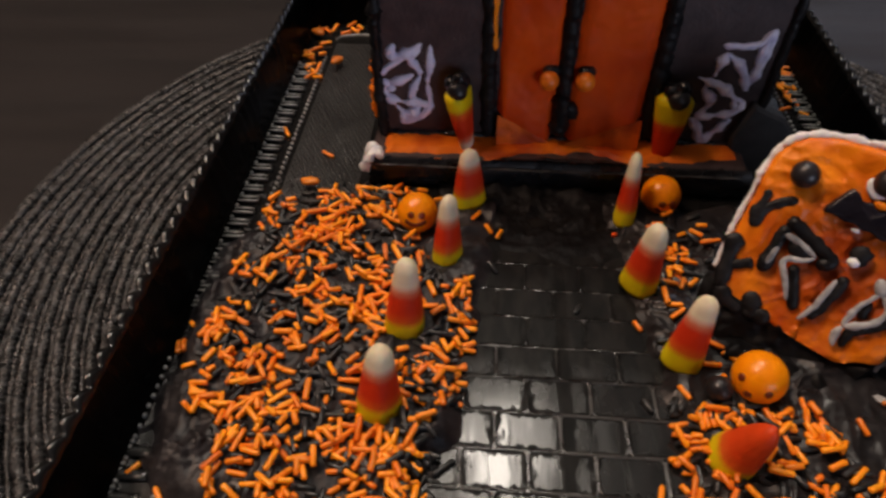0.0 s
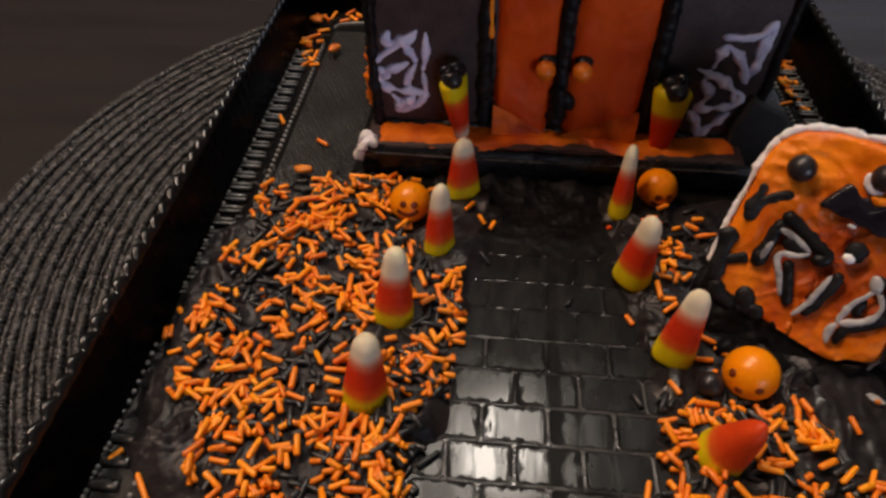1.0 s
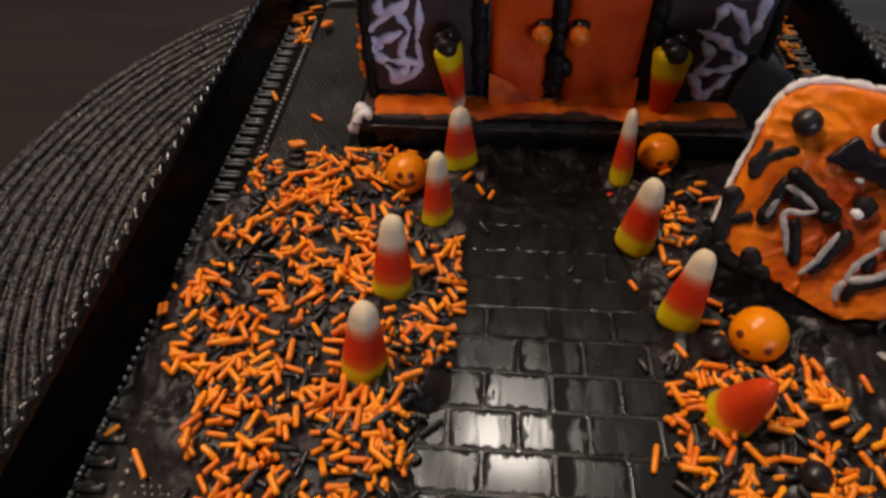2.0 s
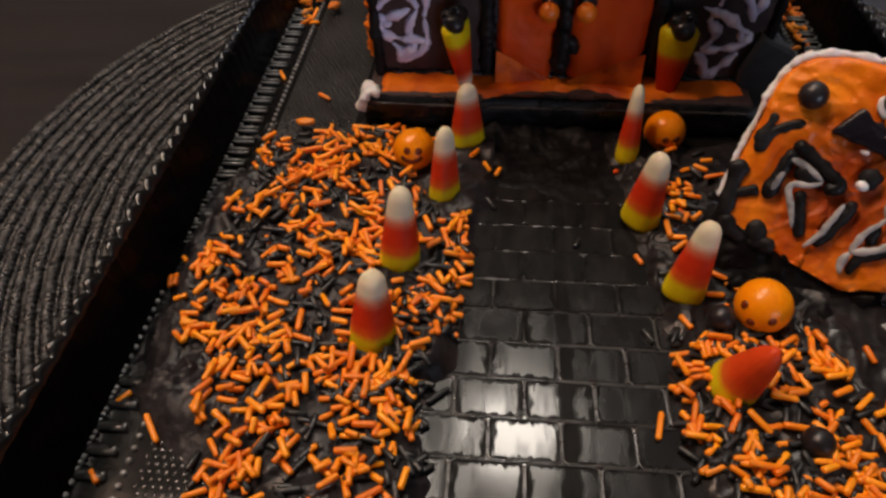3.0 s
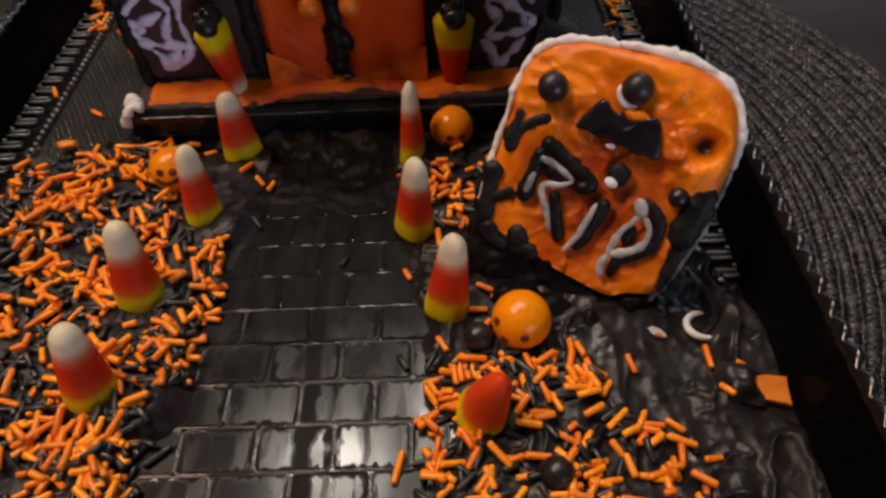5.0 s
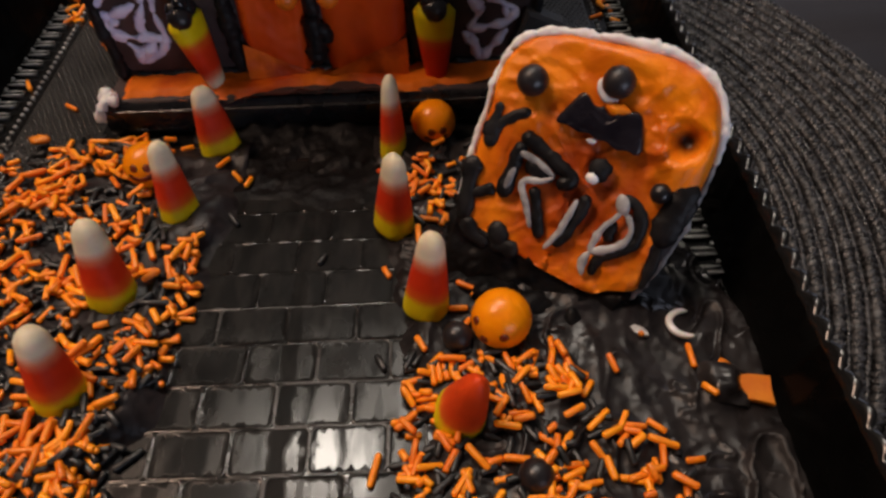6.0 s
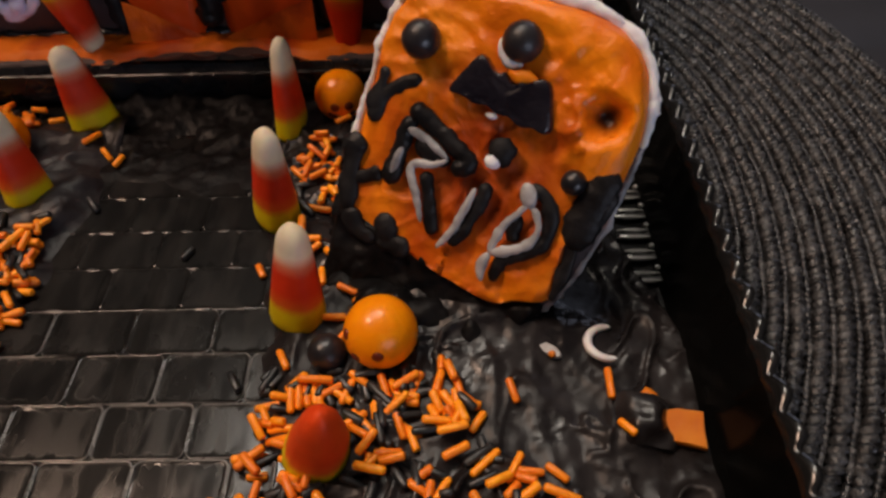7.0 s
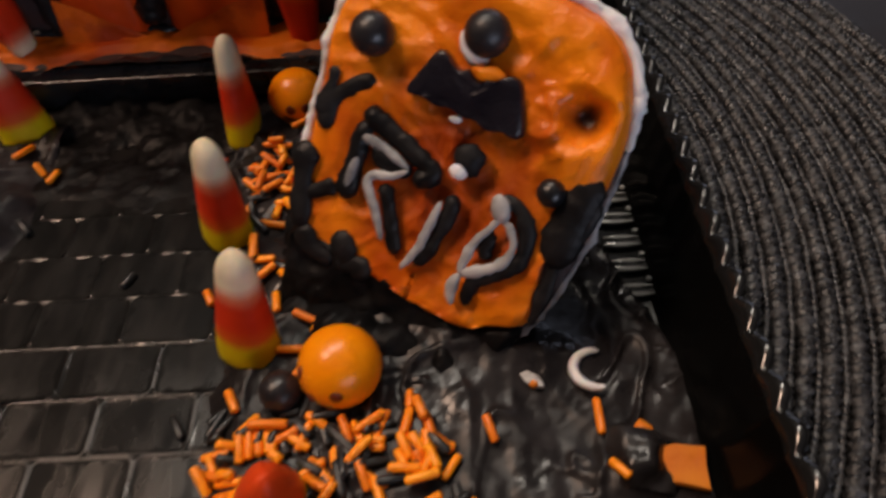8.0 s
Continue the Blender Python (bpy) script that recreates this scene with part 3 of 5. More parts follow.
for k in path_rows:
    y0 = k * ROW
    y1 = y0 + ROW
    w = 2.9
    shift = 0.0 if k % 2 else BRICK / 2
    xs = [x for x in (shift + BRICK * i - BRICK / 2 for i in range(-3, 5)) if -w < x < w]
    edges = [-w] + [x for x in xs if x + w > 0.3 and w - x > 0.3] + [w]
    silted = k > 0
    if silted:
        ridges.append(tube([(-w, y0, ZT), (w, y0, ZT)], 0.042, 0.34, 14, 0.12, 0.5, seed=k))
        ridges += [tube([(x, y0, ZT - 0.004), (x, y1, ZT - 0.004)], 0.042, 0.12, 14, 0.12, 0.4, seed=k + x) for x in edges[1:-1]]
    for a, b in zip(edges, edges[1:]):
        if not silted:
            put("brick_border", border(a, b, y0, y1, k + a, inset=0.016, r={0: 0.015, -1: 0.017, -2: 0.024}.get(k, 0.03)), M_JOINT, tray)
        key = (round(b - a, 3), silted)
        if key not in pads:
            half, gap = key[0] / 2, 0.002 if silted else 0.01
            pads[key] = mesh_of("brick", *dish(-half + gap, half - gap, -ROW / 2 + gap, ROW / 2 - gap, 0.01 if silted else 0.002, 0.014, 0.06), M_BRICK, False)
        ob = new("brick", pads[key])
        ob.parent = tray
        ob.matrix_local = Matrix.Translation(Vector(((a + b) / 2, (y0 + y1) / 2, ZT + 0.01)) * CM) @ pose(0, 0, 0, *((0, 0) if silted else (rng.uniform(-0.45, 0.45), rng.uniform(-0.4, 0.4))), 0)
put("mortar_ridge", joined(ridges), M_JOINT, tray, "raised joint lines, slightly paler than the bricks")


# ---- black frosting lawns ----
def ramp(v, a, b):
    s = min(1.0, max(0.0, (v - a) / (b - a)))
    return s * s * (3 - 2 * s)


def folds(x, y, seed):
    """Sharp-backed wrinkles, as a knife leaves them in frosting."""
    u = x + 0.5 * bumpy(x, y, 0.7, seed + 1)
    v = y + 0.5 * bumpy(x, y, 0.7, seed + 2)
    return sum(k * (1 - min(1.0, abs(bumpy(u * 1.0, v * 0.6, s, seed + s)) * 3.4)) ** 3 for s, k in ((0.55, 1.0), (1.1, 0.6), (2.2, 0.2)))


def lumps(x, y, seed):
    return 0.42 * folds(x, y, seed) - 0.16 + 0.5 * bumpy(x, y, 0.75, seed) + 0.26 * bumpy(x, y, 1.5, seed + 9) + 0.03 * bumpy(x, y, 4.2, seed + 21)


def edge(x, y, seed):
    return 0.45 * bumpy(x, y, 0.6, seed) + 0.25 * bumpy(x, y, 1.9, seed + 3)


def lawn_left(x, y):
    e = edge(x, y, 2.0)
    inner = -2.15 + 0.14 * max(0, y - 0.5) - 0.5 * ramp(-y, 1.4, 2.2)
    d = min(inner - x, x + 9.5 - 0.35 * max(0, -1.2 - y), 6.4 - 0.6 * max(0.0, -5.6 - x) - y, y + 3.6 + 3.0)
    low = ramp(y + 0.62 * (x + 9.4), -3.6, -1.8)
    wrinkled = creases(x * 1.3, y * 1.3 + 7) * ramp(-x, 5.2, 7.5) * low + 0.24 * math.exp(-(((x + 8.6) / 0.6) ** 2 + ((y + 1.25) / 0.75) ** 2))
    return -0.12 + (0.42 + 0.26 * lumps(x, y, 5.0) + 0.07 * bumpy(x, y, 2.7, 45.0) + 0.035 * bumpy(x, y, 5.5, 46.0)) * ramp(d + e, -0.1, 0.8) * low + 0.05 * low + wrinkled


def creases(x, y):
    """Small crisp folds where the knife dragged the frosting."""
    u = x + 0.35 * bumpy(x, y, 1.3, 61)
    v = y + 0.35 * bumpy(x, y, 1.3, 62)
    a = 1 - min(1.0, abs(bumpy(u, v * 0.7, 1.1, 63)) * 6.5)
    c = 1 - min(1.0, abs(bumpy(u * 0.7 + v * 0.5, v - u * 0.3, 2.3, 64)) * 5.0)
    return 0.17 * a ** 3 * ramp(bumpy(x, y, 0.5, 66), -0.25, 0.15) + 0.12 * c ** 3 * ramp(bumpy(x, y, 0.7, 65), -0.1, 0.2)


def plates(x, y, seed):
    """Broad smooth strokes of the knife, each ending in a short steep lip over the next."""
    q = 3.2 * bumpy(x + 0.25 * bumpy(x, y, 1.6, seed + 5), y * 0.8 + 0.2 * x, 0.42, seed) + 0.3 * x
    f = q - math.floor(q)
    return 0.09 * (ramp(f, 0.0, 0.3) - f) + 0.06 * bumpy(x, y, 1.3, seed + 2) + 0.04 * bumpy(x, y * 0.8, 2.7, seed + 4) + 0.02 * bumpy(x, y, 5.0, seed + 3) + 0.008 * bumpy(x, y, 10.0, seed + 6)


def lawn_right(x, y):
    e = edge(x, y, 12.0)
    inner = 2.1 - 0.11 * max(0, y - 0.5) + 0.2 * ramp(-y, 0.5, 1.5) + 0.3 * ramp(-y, 1.6, 2.1)
    d = min(x - inner, 10.1 - x, 6.5 - y - 3.0 * max(0.0, x - 7.4), y + 7.0)
    mound = 0.3 * math.exp(-(((x - 6.0) / 2.3) ** 2 + ((y - 1.0 + 0.42 * (x - 6)) / 0.75) ** 2))
    mound += 0.3 * math.exp(-(((x - 8.45) / 0.4) ** 2 + ((y + 1.6) / 0.35) ** 2))
    thin = 0.75 + 0.25 * ramp(7.2 - x, -0.5, 1.5)
    return -0.12 + ((0.3 + 0.1 * lumps(x, y, 15.0) + plates(x, y, 15.0)) * thin + mound * (1 + 0.4 * lumps(x, y, 25.0))) * ramp(d + e, -0.1, 0.7) + 0.03 + creases(x, y) * ramp(d, 0.0, 0.6) * (1 - 0.8 * min(1.0, mound / 0.2))


def lawn_front(x, y):
    e = edge(x, y, 31.0)
    d = min(x + 3.0, 2.9 - x, 7.1 - y, y - 3.35 - 0.35 * abs(x) * 0.3)
    return -0.1 + (0.15 + 0.02 * ramp(y, 4.0, 5.0) + (0.04 + 0.09 * ramp(y, 4.2, 5.4)) * (bumpy(x, y, 1.4, 33.0) + 0.6 * bumpy(x, y, 3.2, 35.0) + 0.4 * bumpy(x, y, 6.5, 36.0))) * ramp(d + e, -0.1, 0.9) + (0.22 + 0.25 * bumpy(x, y, 1.5, 38.0) + 0.06 * bumpy(x, y, 3.5, 39.0)) * ramp(y, 5.9, 6.9) * ramp(d + 0.6, 0.0, 0.6)


for name, f, span, words in (
        ("black_frosting_lawn", lawn_left, (-9.34, -1.6, -7.0, 7.0), "lumpy black frosting spread on the tray beside the path"),
        ("black_frosting_lawn", lawn_right, (1.6, 9.4, -7.5, 7.0), "smeared glossy black frosting heaped round the tombstone cookie"),
        ("black_frosting_smear", lawn_front, (-3.4, 3.3, 2.7, 7.1), "rough smear of black frosting before the cookie house")):
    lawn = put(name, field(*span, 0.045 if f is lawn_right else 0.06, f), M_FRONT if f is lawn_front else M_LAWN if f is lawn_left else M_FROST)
    tagged(lawn, words, "frosting")


def ground(x, y):
    return max(0.0, lawn_left(x, y) if x < -1.6 else lawn_right(x, y) if x > 1.6 else 0.0, lawn_front(x, y))


# ---- candy corn ----
def candy_ring(z, w, t, n=20):
    ring = []
    for k in range(n):
        a = 2 * math.pi * k / n
        c, s = math.cos(a), math.sin(a)
        ring.append((w * c * (1 + 0.07 * (2 * c * s) ** 2), t * s * (1 + 0.07 * (2 * c * s) ** 2), z))
    return ring


def candy_profile(u, blunt=False):
    """Half width and half depth along the height, 0 at the flat foot, 1 at the blunt tip."""
    if blunt:
        cone = 1 - 0.66 * u ** 1.05
        return cone * (0.55 + 0.45 * math.sqrt(max(0.0, 1 - (1 - min(1.0, u / 0.16)) ** 2))) * max(0.05, math.sqrt(max(0.0, 1 - max(0.0, (u - 0.74) / 0.26) ** 2)))
    body = 1 - 0.565 * u ** 1.2
    foot = math.sqrt(max(0.0, 1 - (1 - min(1.0, u / 0.1)) ** 2)) * 0.25 + 0.75
    tip = math.sqrt(max(0.0, 1 - max(0.0, (u - 0.86) / 0.14) ** 2))
    return body * foot * max(tip, 0.05)


def candy_corn(foot, tip, spin, label, width=0.5, depth=0.4, cuts=(0.25, 0.68), paint="plain"):
    foot, tip = Vector(foot), Vector(tip)
    h = (tip - foot).length
    turn = (tip - foot).to_track_quat("Z", "Y").to_matrix() @ Matrix.Rotation(radians(spin), 3, "Z")
    ob = thing("candy_corn", label, "candy", foot, turn, "candy corn on the tray")

    def band(u0, u1, steps, caps):
        rings = []
        for k in range(steps + 1):
            u = u0 + (u1 - u0) * k / steps
            q = candy_profile(u, paint == "tipless")
            rings.append(candy_ring(u * h, width * q, depth * q))
        return loft(rings, caps)

    put("yellow_base", band(0.0, cuts[0], 6, (True, False)), M_CANDY[paint], ob)
    if paint == "tipless":
        put("orange_body", band(cuts[0], 1.0, 16, (False, True)), M_CANDY[paint], ob)
    else:
        put("orange_middle", band(cuts[0], cuts[1], 6, (False, False)), M_CANDY[paint], ob)
        put("white_tip", band(cuts[1], 1.0, 12, (False, True)), M_CANDY[paint], ob)
    return ob


STAND = "candy corn standing upright in black frosting beside the path"
candy_corn((2.9, 0.62, 0.05), (3.14, 0.94, 2.2), 10, STAND, 0.5, 0.42)
candy_corn((2.19, 3.0, 0.05), (2.37, 3.12, 2.27), 5, STAND, 0.52, 0.42)
candy_corn((2.15, 5.6, 0.02), (2.18, 5.95, 2.28), 82, STAND, 0.5, 0.33)
candy_corn((-2.38, 6.0, 0.02), (-2.42, 6.1, 2.07), 15, STAND, 0.54, 0.4)
candy_corn((-2.86, 3.55, 0.05), (-2.85, 3.88, 2.27), 60, STAND, 0.48, 0.38)
candy_corn((-3.77, 1.15, 0.05), (-3.66, 1.52, 2.33), 15, STAND, 0.52, 0.5)
candy_corn((-4.08, -1.2, 0.05), (-3.95, -0.83, 2.14), -10, STAND, 0.52, 0.52)
candy_corn((3.48, -1.78, 0.02), (3.86, -2.02, 1.82), 20, "tipless candy corn leaning among orange sprinkles", 0.57, 0.54, (0.215, 0.7), "tipless")


# ---- round candies ----
def round_candy(at, r, label, face=None, dots=()):
    ob = thing("round_candy", label, "candy", at, group="orange candy balls")
    put("shell", ball(r, 16, 24), M_BALL, ob)

    def dab(name, w, size):
        w = w.normalized()
        m = Matrix.Translation(w * r * 0.985) @ w.to_track_quat("Z", "Y").to_matrix().to_4x4()
        put(name, moved(ball(size, 5, 9, 0.25), m), M_FACE, ob, "dark printed mark")

    for w in dots:
        dab("dot_mark", Vector(w), 0.1)
    if face:
        way = Vector(face).normalized()
        side = way.cross(Vector((0, 0, 1))).normalized()
        top = side.cross(way)
        for a in (-0.34, 0.22):
            dab("eye_mark", way + side * a + top * 0.1, 0.105)
        for k in range(9):
            a = -0.48 + k * 0.12
            dab("mouth_mark", way + side * a - top * (0.26 + 0.2 * math.cos(a * 2.8)), 0.075)
    return ob


round_candy((-3.8, 4.84, 0.74), 0.58, "orange candy ball printed with a smiling face", (0.0, -0.82, 0.42))
round_candy((3.2, 6.2, 0.62), 0.57, "orange candy ball resting before the cookie house", (0.1, -0.9, 0.05))
round_candy((4.42, -0.03, 0.66), 0.605, "orange candy ball with small dark printed dots", dots=((-0.85, -0.32, 0.4), (-0.62, -0.77, -0.02), (0.0, -0.96, 0.28)))


def pearl(at, r, label):
    ob = thing("sugar_pearl", label, "candy", at, group="black sugar pearls")
    put("pearl_shell", ball(r, 12, 18), M_PEARL, ob)
    return ob


pearl((3.54, -0.27, 0.44), 0.31, "black sugar pearl beside an orange candy ball")
pearl((4.76, -3.12, 0.44), 0.31, "black sugar pearl among orange sprinkles")

# ---- cookie house on its base ----
base = thing("foundation_cookie", "dark cookie base with black icing front and orange frosting", "cookie", (0.2, 7.0, 0))
part("slab", box(-5.68, 5.62, 0.05, 9.2, 0.0, 0.98, 0.16, 3), M_COOKIE, base)


def front_icing(x, z):
    return 0.10 + 0.05 * bumpy(x, z, 0.9, 41) + 0.03 * bumpy(x, z, 3.0, 43)


rows_i = []
for j in range(13):
    z = -0.02 + j * 0.085
    bulge = 0.12 * math.sin(math.pi * min(1.0, j / 12)) ** 0.5
    rows_i.append([(-5.72 + i * 0.12, 0.02 - bulge - front_icing(-5.7 + i * 0.12, z) * (0.4 + 0.6 * math.sin(math.pi * j / 12)), z) for i in range(96)])
grid_v = [p for row in rows_i for p in row]
grid_f = [(j * 96 + i, j * 96 + i + 1, (j + 1) * 96 + i + 1, (j + 1) * 96 + i) for j in range(12) for i in range(95)]
put("black_icing_front", (grid_v, grid_f), M_ICING, base, "glossy black icing")


def strip_height(x, y):
    front = 0.12 + 0.16 * bumpy(x, 0.0, 1.1, 51) + 0.1 * bumpy(x, 0, 3.1, 52) + 0.3 * ramp(abs(x - 0.1), 1.9, 0.7) + 0.22 * ramp(x, 3.6, 5.4)
    d = min(y - front, x + 5.35 + 0.1 * bumpy(x, y, 2, 54), 5.45 - x)
    return 0.9 + 0.2 * ramp(d, -0.05, 0.3) + 0.04 * bumpy(x, y, 1.6, 55) + 0.035 * bumpy(x, y, 4.5, 56)


put("orange_frosting_strip", field(-5.6, 5.6, 0.05, 1.5, 0.07, strip_height, 0.93), M_STRIP, base, "spread orange frosting")


def black_dabs(x, y):
    return 0.93 + 0.2 * ramp(0.35 + 0.12 * bumpy(x, y, 2.2, 61) - y - 0.42 * ramp(abs(x - 0.1), 1.4, 2.6), 0.0, 0.3) + 0.05 * bumpy(x, y, 3.3, 62)


put("black_icing_edge", field(-5.6, 5.6, -0.1, 0.75, 0.07, black_dabs, 0.95), M_ICING, base, "black icing along the edge")

put("icing_ledge", tube([(-5.4, -0.17, 0.84), (-2.0, -0.2, 0.83), (2.0, -0.2, 0.84), (5.4, -0.17, 0.83)], 0.05, 0.2, 10, 0.1, 0.6, seed=2.0), M_RIB, base, "smooth glossy edge of the black icing")

WHITE_AT = Vector((-5.62, 0.1, 0.95))
dab = joined([tube([WHITE_AT + Vector(p) for p in line], w, 0.35, 12, 0.05, 0.8, seed=w * 50, ragged=0.35) for line, w in (
    (((-0.2, -0.1, -0.5), (-0.14, -0.16, -0.15), (0.02, -0.04, 0.1), (0.3, 0.15, 0.2)), 0.17), (((-0.26, 0.1, -0.25), (-0.1, 0.12, 0.1), (0.15, 0.3, 0.2)), 0.14), (((0.1, -0.1, 0.06), (0.38, 0.0, 0.16)), 0.12))])
put("white_icing_dab", dab, M_WHITE, base, "smear of white icing over the corner")

house = thing("cookie_house", "dark chocolate cookie house with orange double doors and icing webs", "house", (0.2, 8.2, 0.98))
X0, X1, TOP = -5.42, 5.85, 7.6
part("front_wall", box(X0, X1, 0.0, 0.55, 0.0, TOP, 0.08), M_COOKIE, house)
part("side_wall", box(X0, X0 + 0.55, 0.55, 6.9, 0.0, TOP, 0.06), M_COOKIE, house)
part("side_wall", box(X1 - 0.55, X1, 0.55, 6.9, 0.0, TOP, 0.06), M_COOKIE, house)
part("back_wall", box(X0, X1, 6.9, 7.45, 0.0, TOP, 0.06), M_COOKIE, house)
part("roof", box(X0 - 0.25, X1 + 0.25, -0.25, 7.7, TOP, TOP + 0.5, 0.1), M_COOKIE, house)


def panel(x0, x1, inner_left, z1, thick, seed):
    """A frosted door leaf: uneven face, soft edges, its foot cut on the slant and standing proud."""
    nx, nz = 26, 64
    rows = []
    for j in range(nz + 1):
        w = j / nz
        row = []
        for i in range(nx + 1):
            u = i / nx
            inner = 1 - u if inner_left else u
            z0 = 1.05 - 0.95 * inner ** 1.1
            z = z0 + (z1 - z0) * w
            x = x0 + (x1 - x0) * u + 0.05 * bumpy(0, w * 9, 1.0, seed) * (1 if u in (0, 1) else 0)
            rim = min(1.0, min(u, 1 - u) * 8, (1 - w) * 20)
            y = -(thick + 0.2 * math.exp(-((z - z0) / 0.8) ** 2)) * math.sqrt(max(0.0, rim)) - 0.04 * bumpy(x, z, 1.5, seed) - 0.02 * bumpy(x, z, 5, seed + 4)
            row.append((x, min(y, -0.01), z))
        rows.append(row)
    n = nx + 1
    return [p for row in rows for p in row], [(j * n + i, j * n + i + 1, (j + 1) * n + i + 1, (j + 1) * n + i) for j in range(nz) for i in range(nx)]


def foot_sheet(x0, x1, inner_left, seed):
    """The frosting folded out below the slanted foot of a leaf and drawn down to the base."""
    n, rows = 20, []
    for j in range(13):
        v = j / 12
        row = []
        for i in range(n + 1):
            u = i / n
            inner = 1 - u if inner_left else u
            z0 = 1.055 - 0.95 * inner ** 1.1
            x = x0 + (x1 - x0) * u
            row.append((x, -0.335 - 0.2 * z0 * v - 0.03 * bumpy(x, z0 * v, 3.0, seed) * math.sin(math.pi * v), z0 * (1 - v) + 0.06 * v))
        rows.append(row)
    return [p for row in rows for p in row], [(j * (n + 1) + i, (j + 1) * (n + 1) + i, (j + 1) * (n + 1) + i + 1, j * (n + 1) + i + 1) for j in range(12) for i in range(n)]


for x0, x1, kx, seed in ((-1.86, -0.2, -0.46, 71), (0.26, 2.4, 0.55, 77)):
    leaf = put("door", panel(x0, x1, x0 > 0, 5.9, 0.14, seed), M_DOOR, house, "red-orange frosted door")
    knob = put("door_knob", moved(ball(0.28, 12, 18), Matrix.Translation((kx, -0.42, 2.32))), M_KNOB, leaf, "small orange candy knob")
    put("knob_icing", moved(ball(0.26, 8, 12, 0.75), Matrix.Translation((kx + 0.05, -0.14, 2.48))), M_ICING, leaf, "black icing behind the knob")
    put("door_foot", foot_sheet(x0, x1, x0 > 0, seed), M_FOOT, leaf, "orange frosting drawn out to the base")

# black icing outlines of the doors, heavy and uneven
for pts, w in (([(-2.12, -0.05, 0.1), (-2.15, -0.05, 2.5), (-2.2, -0.05, 6.0)], 0.21), ([(0.05, -0.06, 1.6), (0.02, -0.06, 3.5), (0.05, -0.06, 6.0)], 0.2),
               ([(2.62, -0.05, 0.3), (2.66, -0.05, 2.5), (2.6, -0.05, 6.0)], 0.24), ([(-0.05, -0.2, 0.35), (0.05, -0.22, 0.9), (-0.02, -0.18, 1.7)], 0.26),
               ([(0.1, -0.25, 1.45), (0.35, -0.25, 1.25), (0.3, -0.22, 1.0)], 0.19)):
    put("black_icing_line", tube(pts, w, 0.14, 10, 0.07, 1.0, seed=pts[0][0] * 3, ragged=0.3), M_SMEAR, house, "piped black icing")
put("orange_icing_streak", tube([(-2.02, -0.22, 3.1), (-2.06, -0.24, 4.2), (-2.02, -0.2, 4.9)], 0.07, 0.4, 8, 0.08), M_ORANGE, house, "orange frosting streak")
for x, w, s in ((X0 + 0.05, 0.17, 1.0), (X1 - 0.02, 0.12, 2.0)):
    put("corner_icing", tube([(x, 0.0, 0.0), (x - 0.05, -0.04, 2.4), (x, 0.0, 5.0), (x, 0.0, TOP - 0.1)], w, 0.25, 10, 0.07, 1.0, seed=s, ragged=0.4), M_SMEAR, house, "black icing down the corner")
put("wall_foot_icing", tube([(X0 + 0.2, -0.04, 0.06), (-2.0, -0.05, 0.1), (2.0, -0.04, 0.08), (X1 - 0.2, -0.04, 0.08)], 0.12, 0.4, 8, 0.07, seed=8, ragged=0.5), M_ICING, house, "black icing along the foot")
put("side_frosting", tube([(X0 - 0.02, 0.3, 0.1), (X0 - 0.12, 0.4, 0.8), (X0 - 0.06, 0.35, 1.6), (X0 - 0.02, 0.4, 2.6)], 0.26, 0.3, 12, 0.07, seed=5, ragged=0.7, taper=True), M_ORANGE, house,
    "rough orange frosting on the corner")

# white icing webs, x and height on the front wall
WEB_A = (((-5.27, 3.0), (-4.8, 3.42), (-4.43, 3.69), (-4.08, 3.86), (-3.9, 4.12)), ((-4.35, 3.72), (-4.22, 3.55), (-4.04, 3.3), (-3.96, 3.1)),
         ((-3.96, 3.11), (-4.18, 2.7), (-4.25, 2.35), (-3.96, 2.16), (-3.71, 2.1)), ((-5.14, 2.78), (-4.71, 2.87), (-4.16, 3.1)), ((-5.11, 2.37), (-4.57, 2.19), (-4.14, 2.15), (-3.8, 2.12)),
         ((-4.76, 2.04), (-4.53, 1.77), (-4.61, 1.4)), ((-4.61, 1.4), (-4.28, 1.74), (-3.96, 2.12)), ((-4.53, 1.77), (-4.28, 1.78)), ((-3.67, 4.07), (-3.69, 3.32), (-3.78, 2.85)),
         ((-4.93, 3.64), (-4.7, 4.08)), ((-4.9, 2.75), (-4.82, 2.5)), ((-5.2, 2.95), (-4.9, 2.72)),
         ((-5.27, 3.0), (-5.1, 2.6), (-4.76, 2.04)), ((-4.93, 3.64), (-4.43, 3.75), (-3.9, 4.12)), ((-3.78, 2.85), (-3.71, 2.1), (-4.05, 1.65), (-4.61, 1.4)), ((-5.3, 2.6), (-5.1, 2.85)))
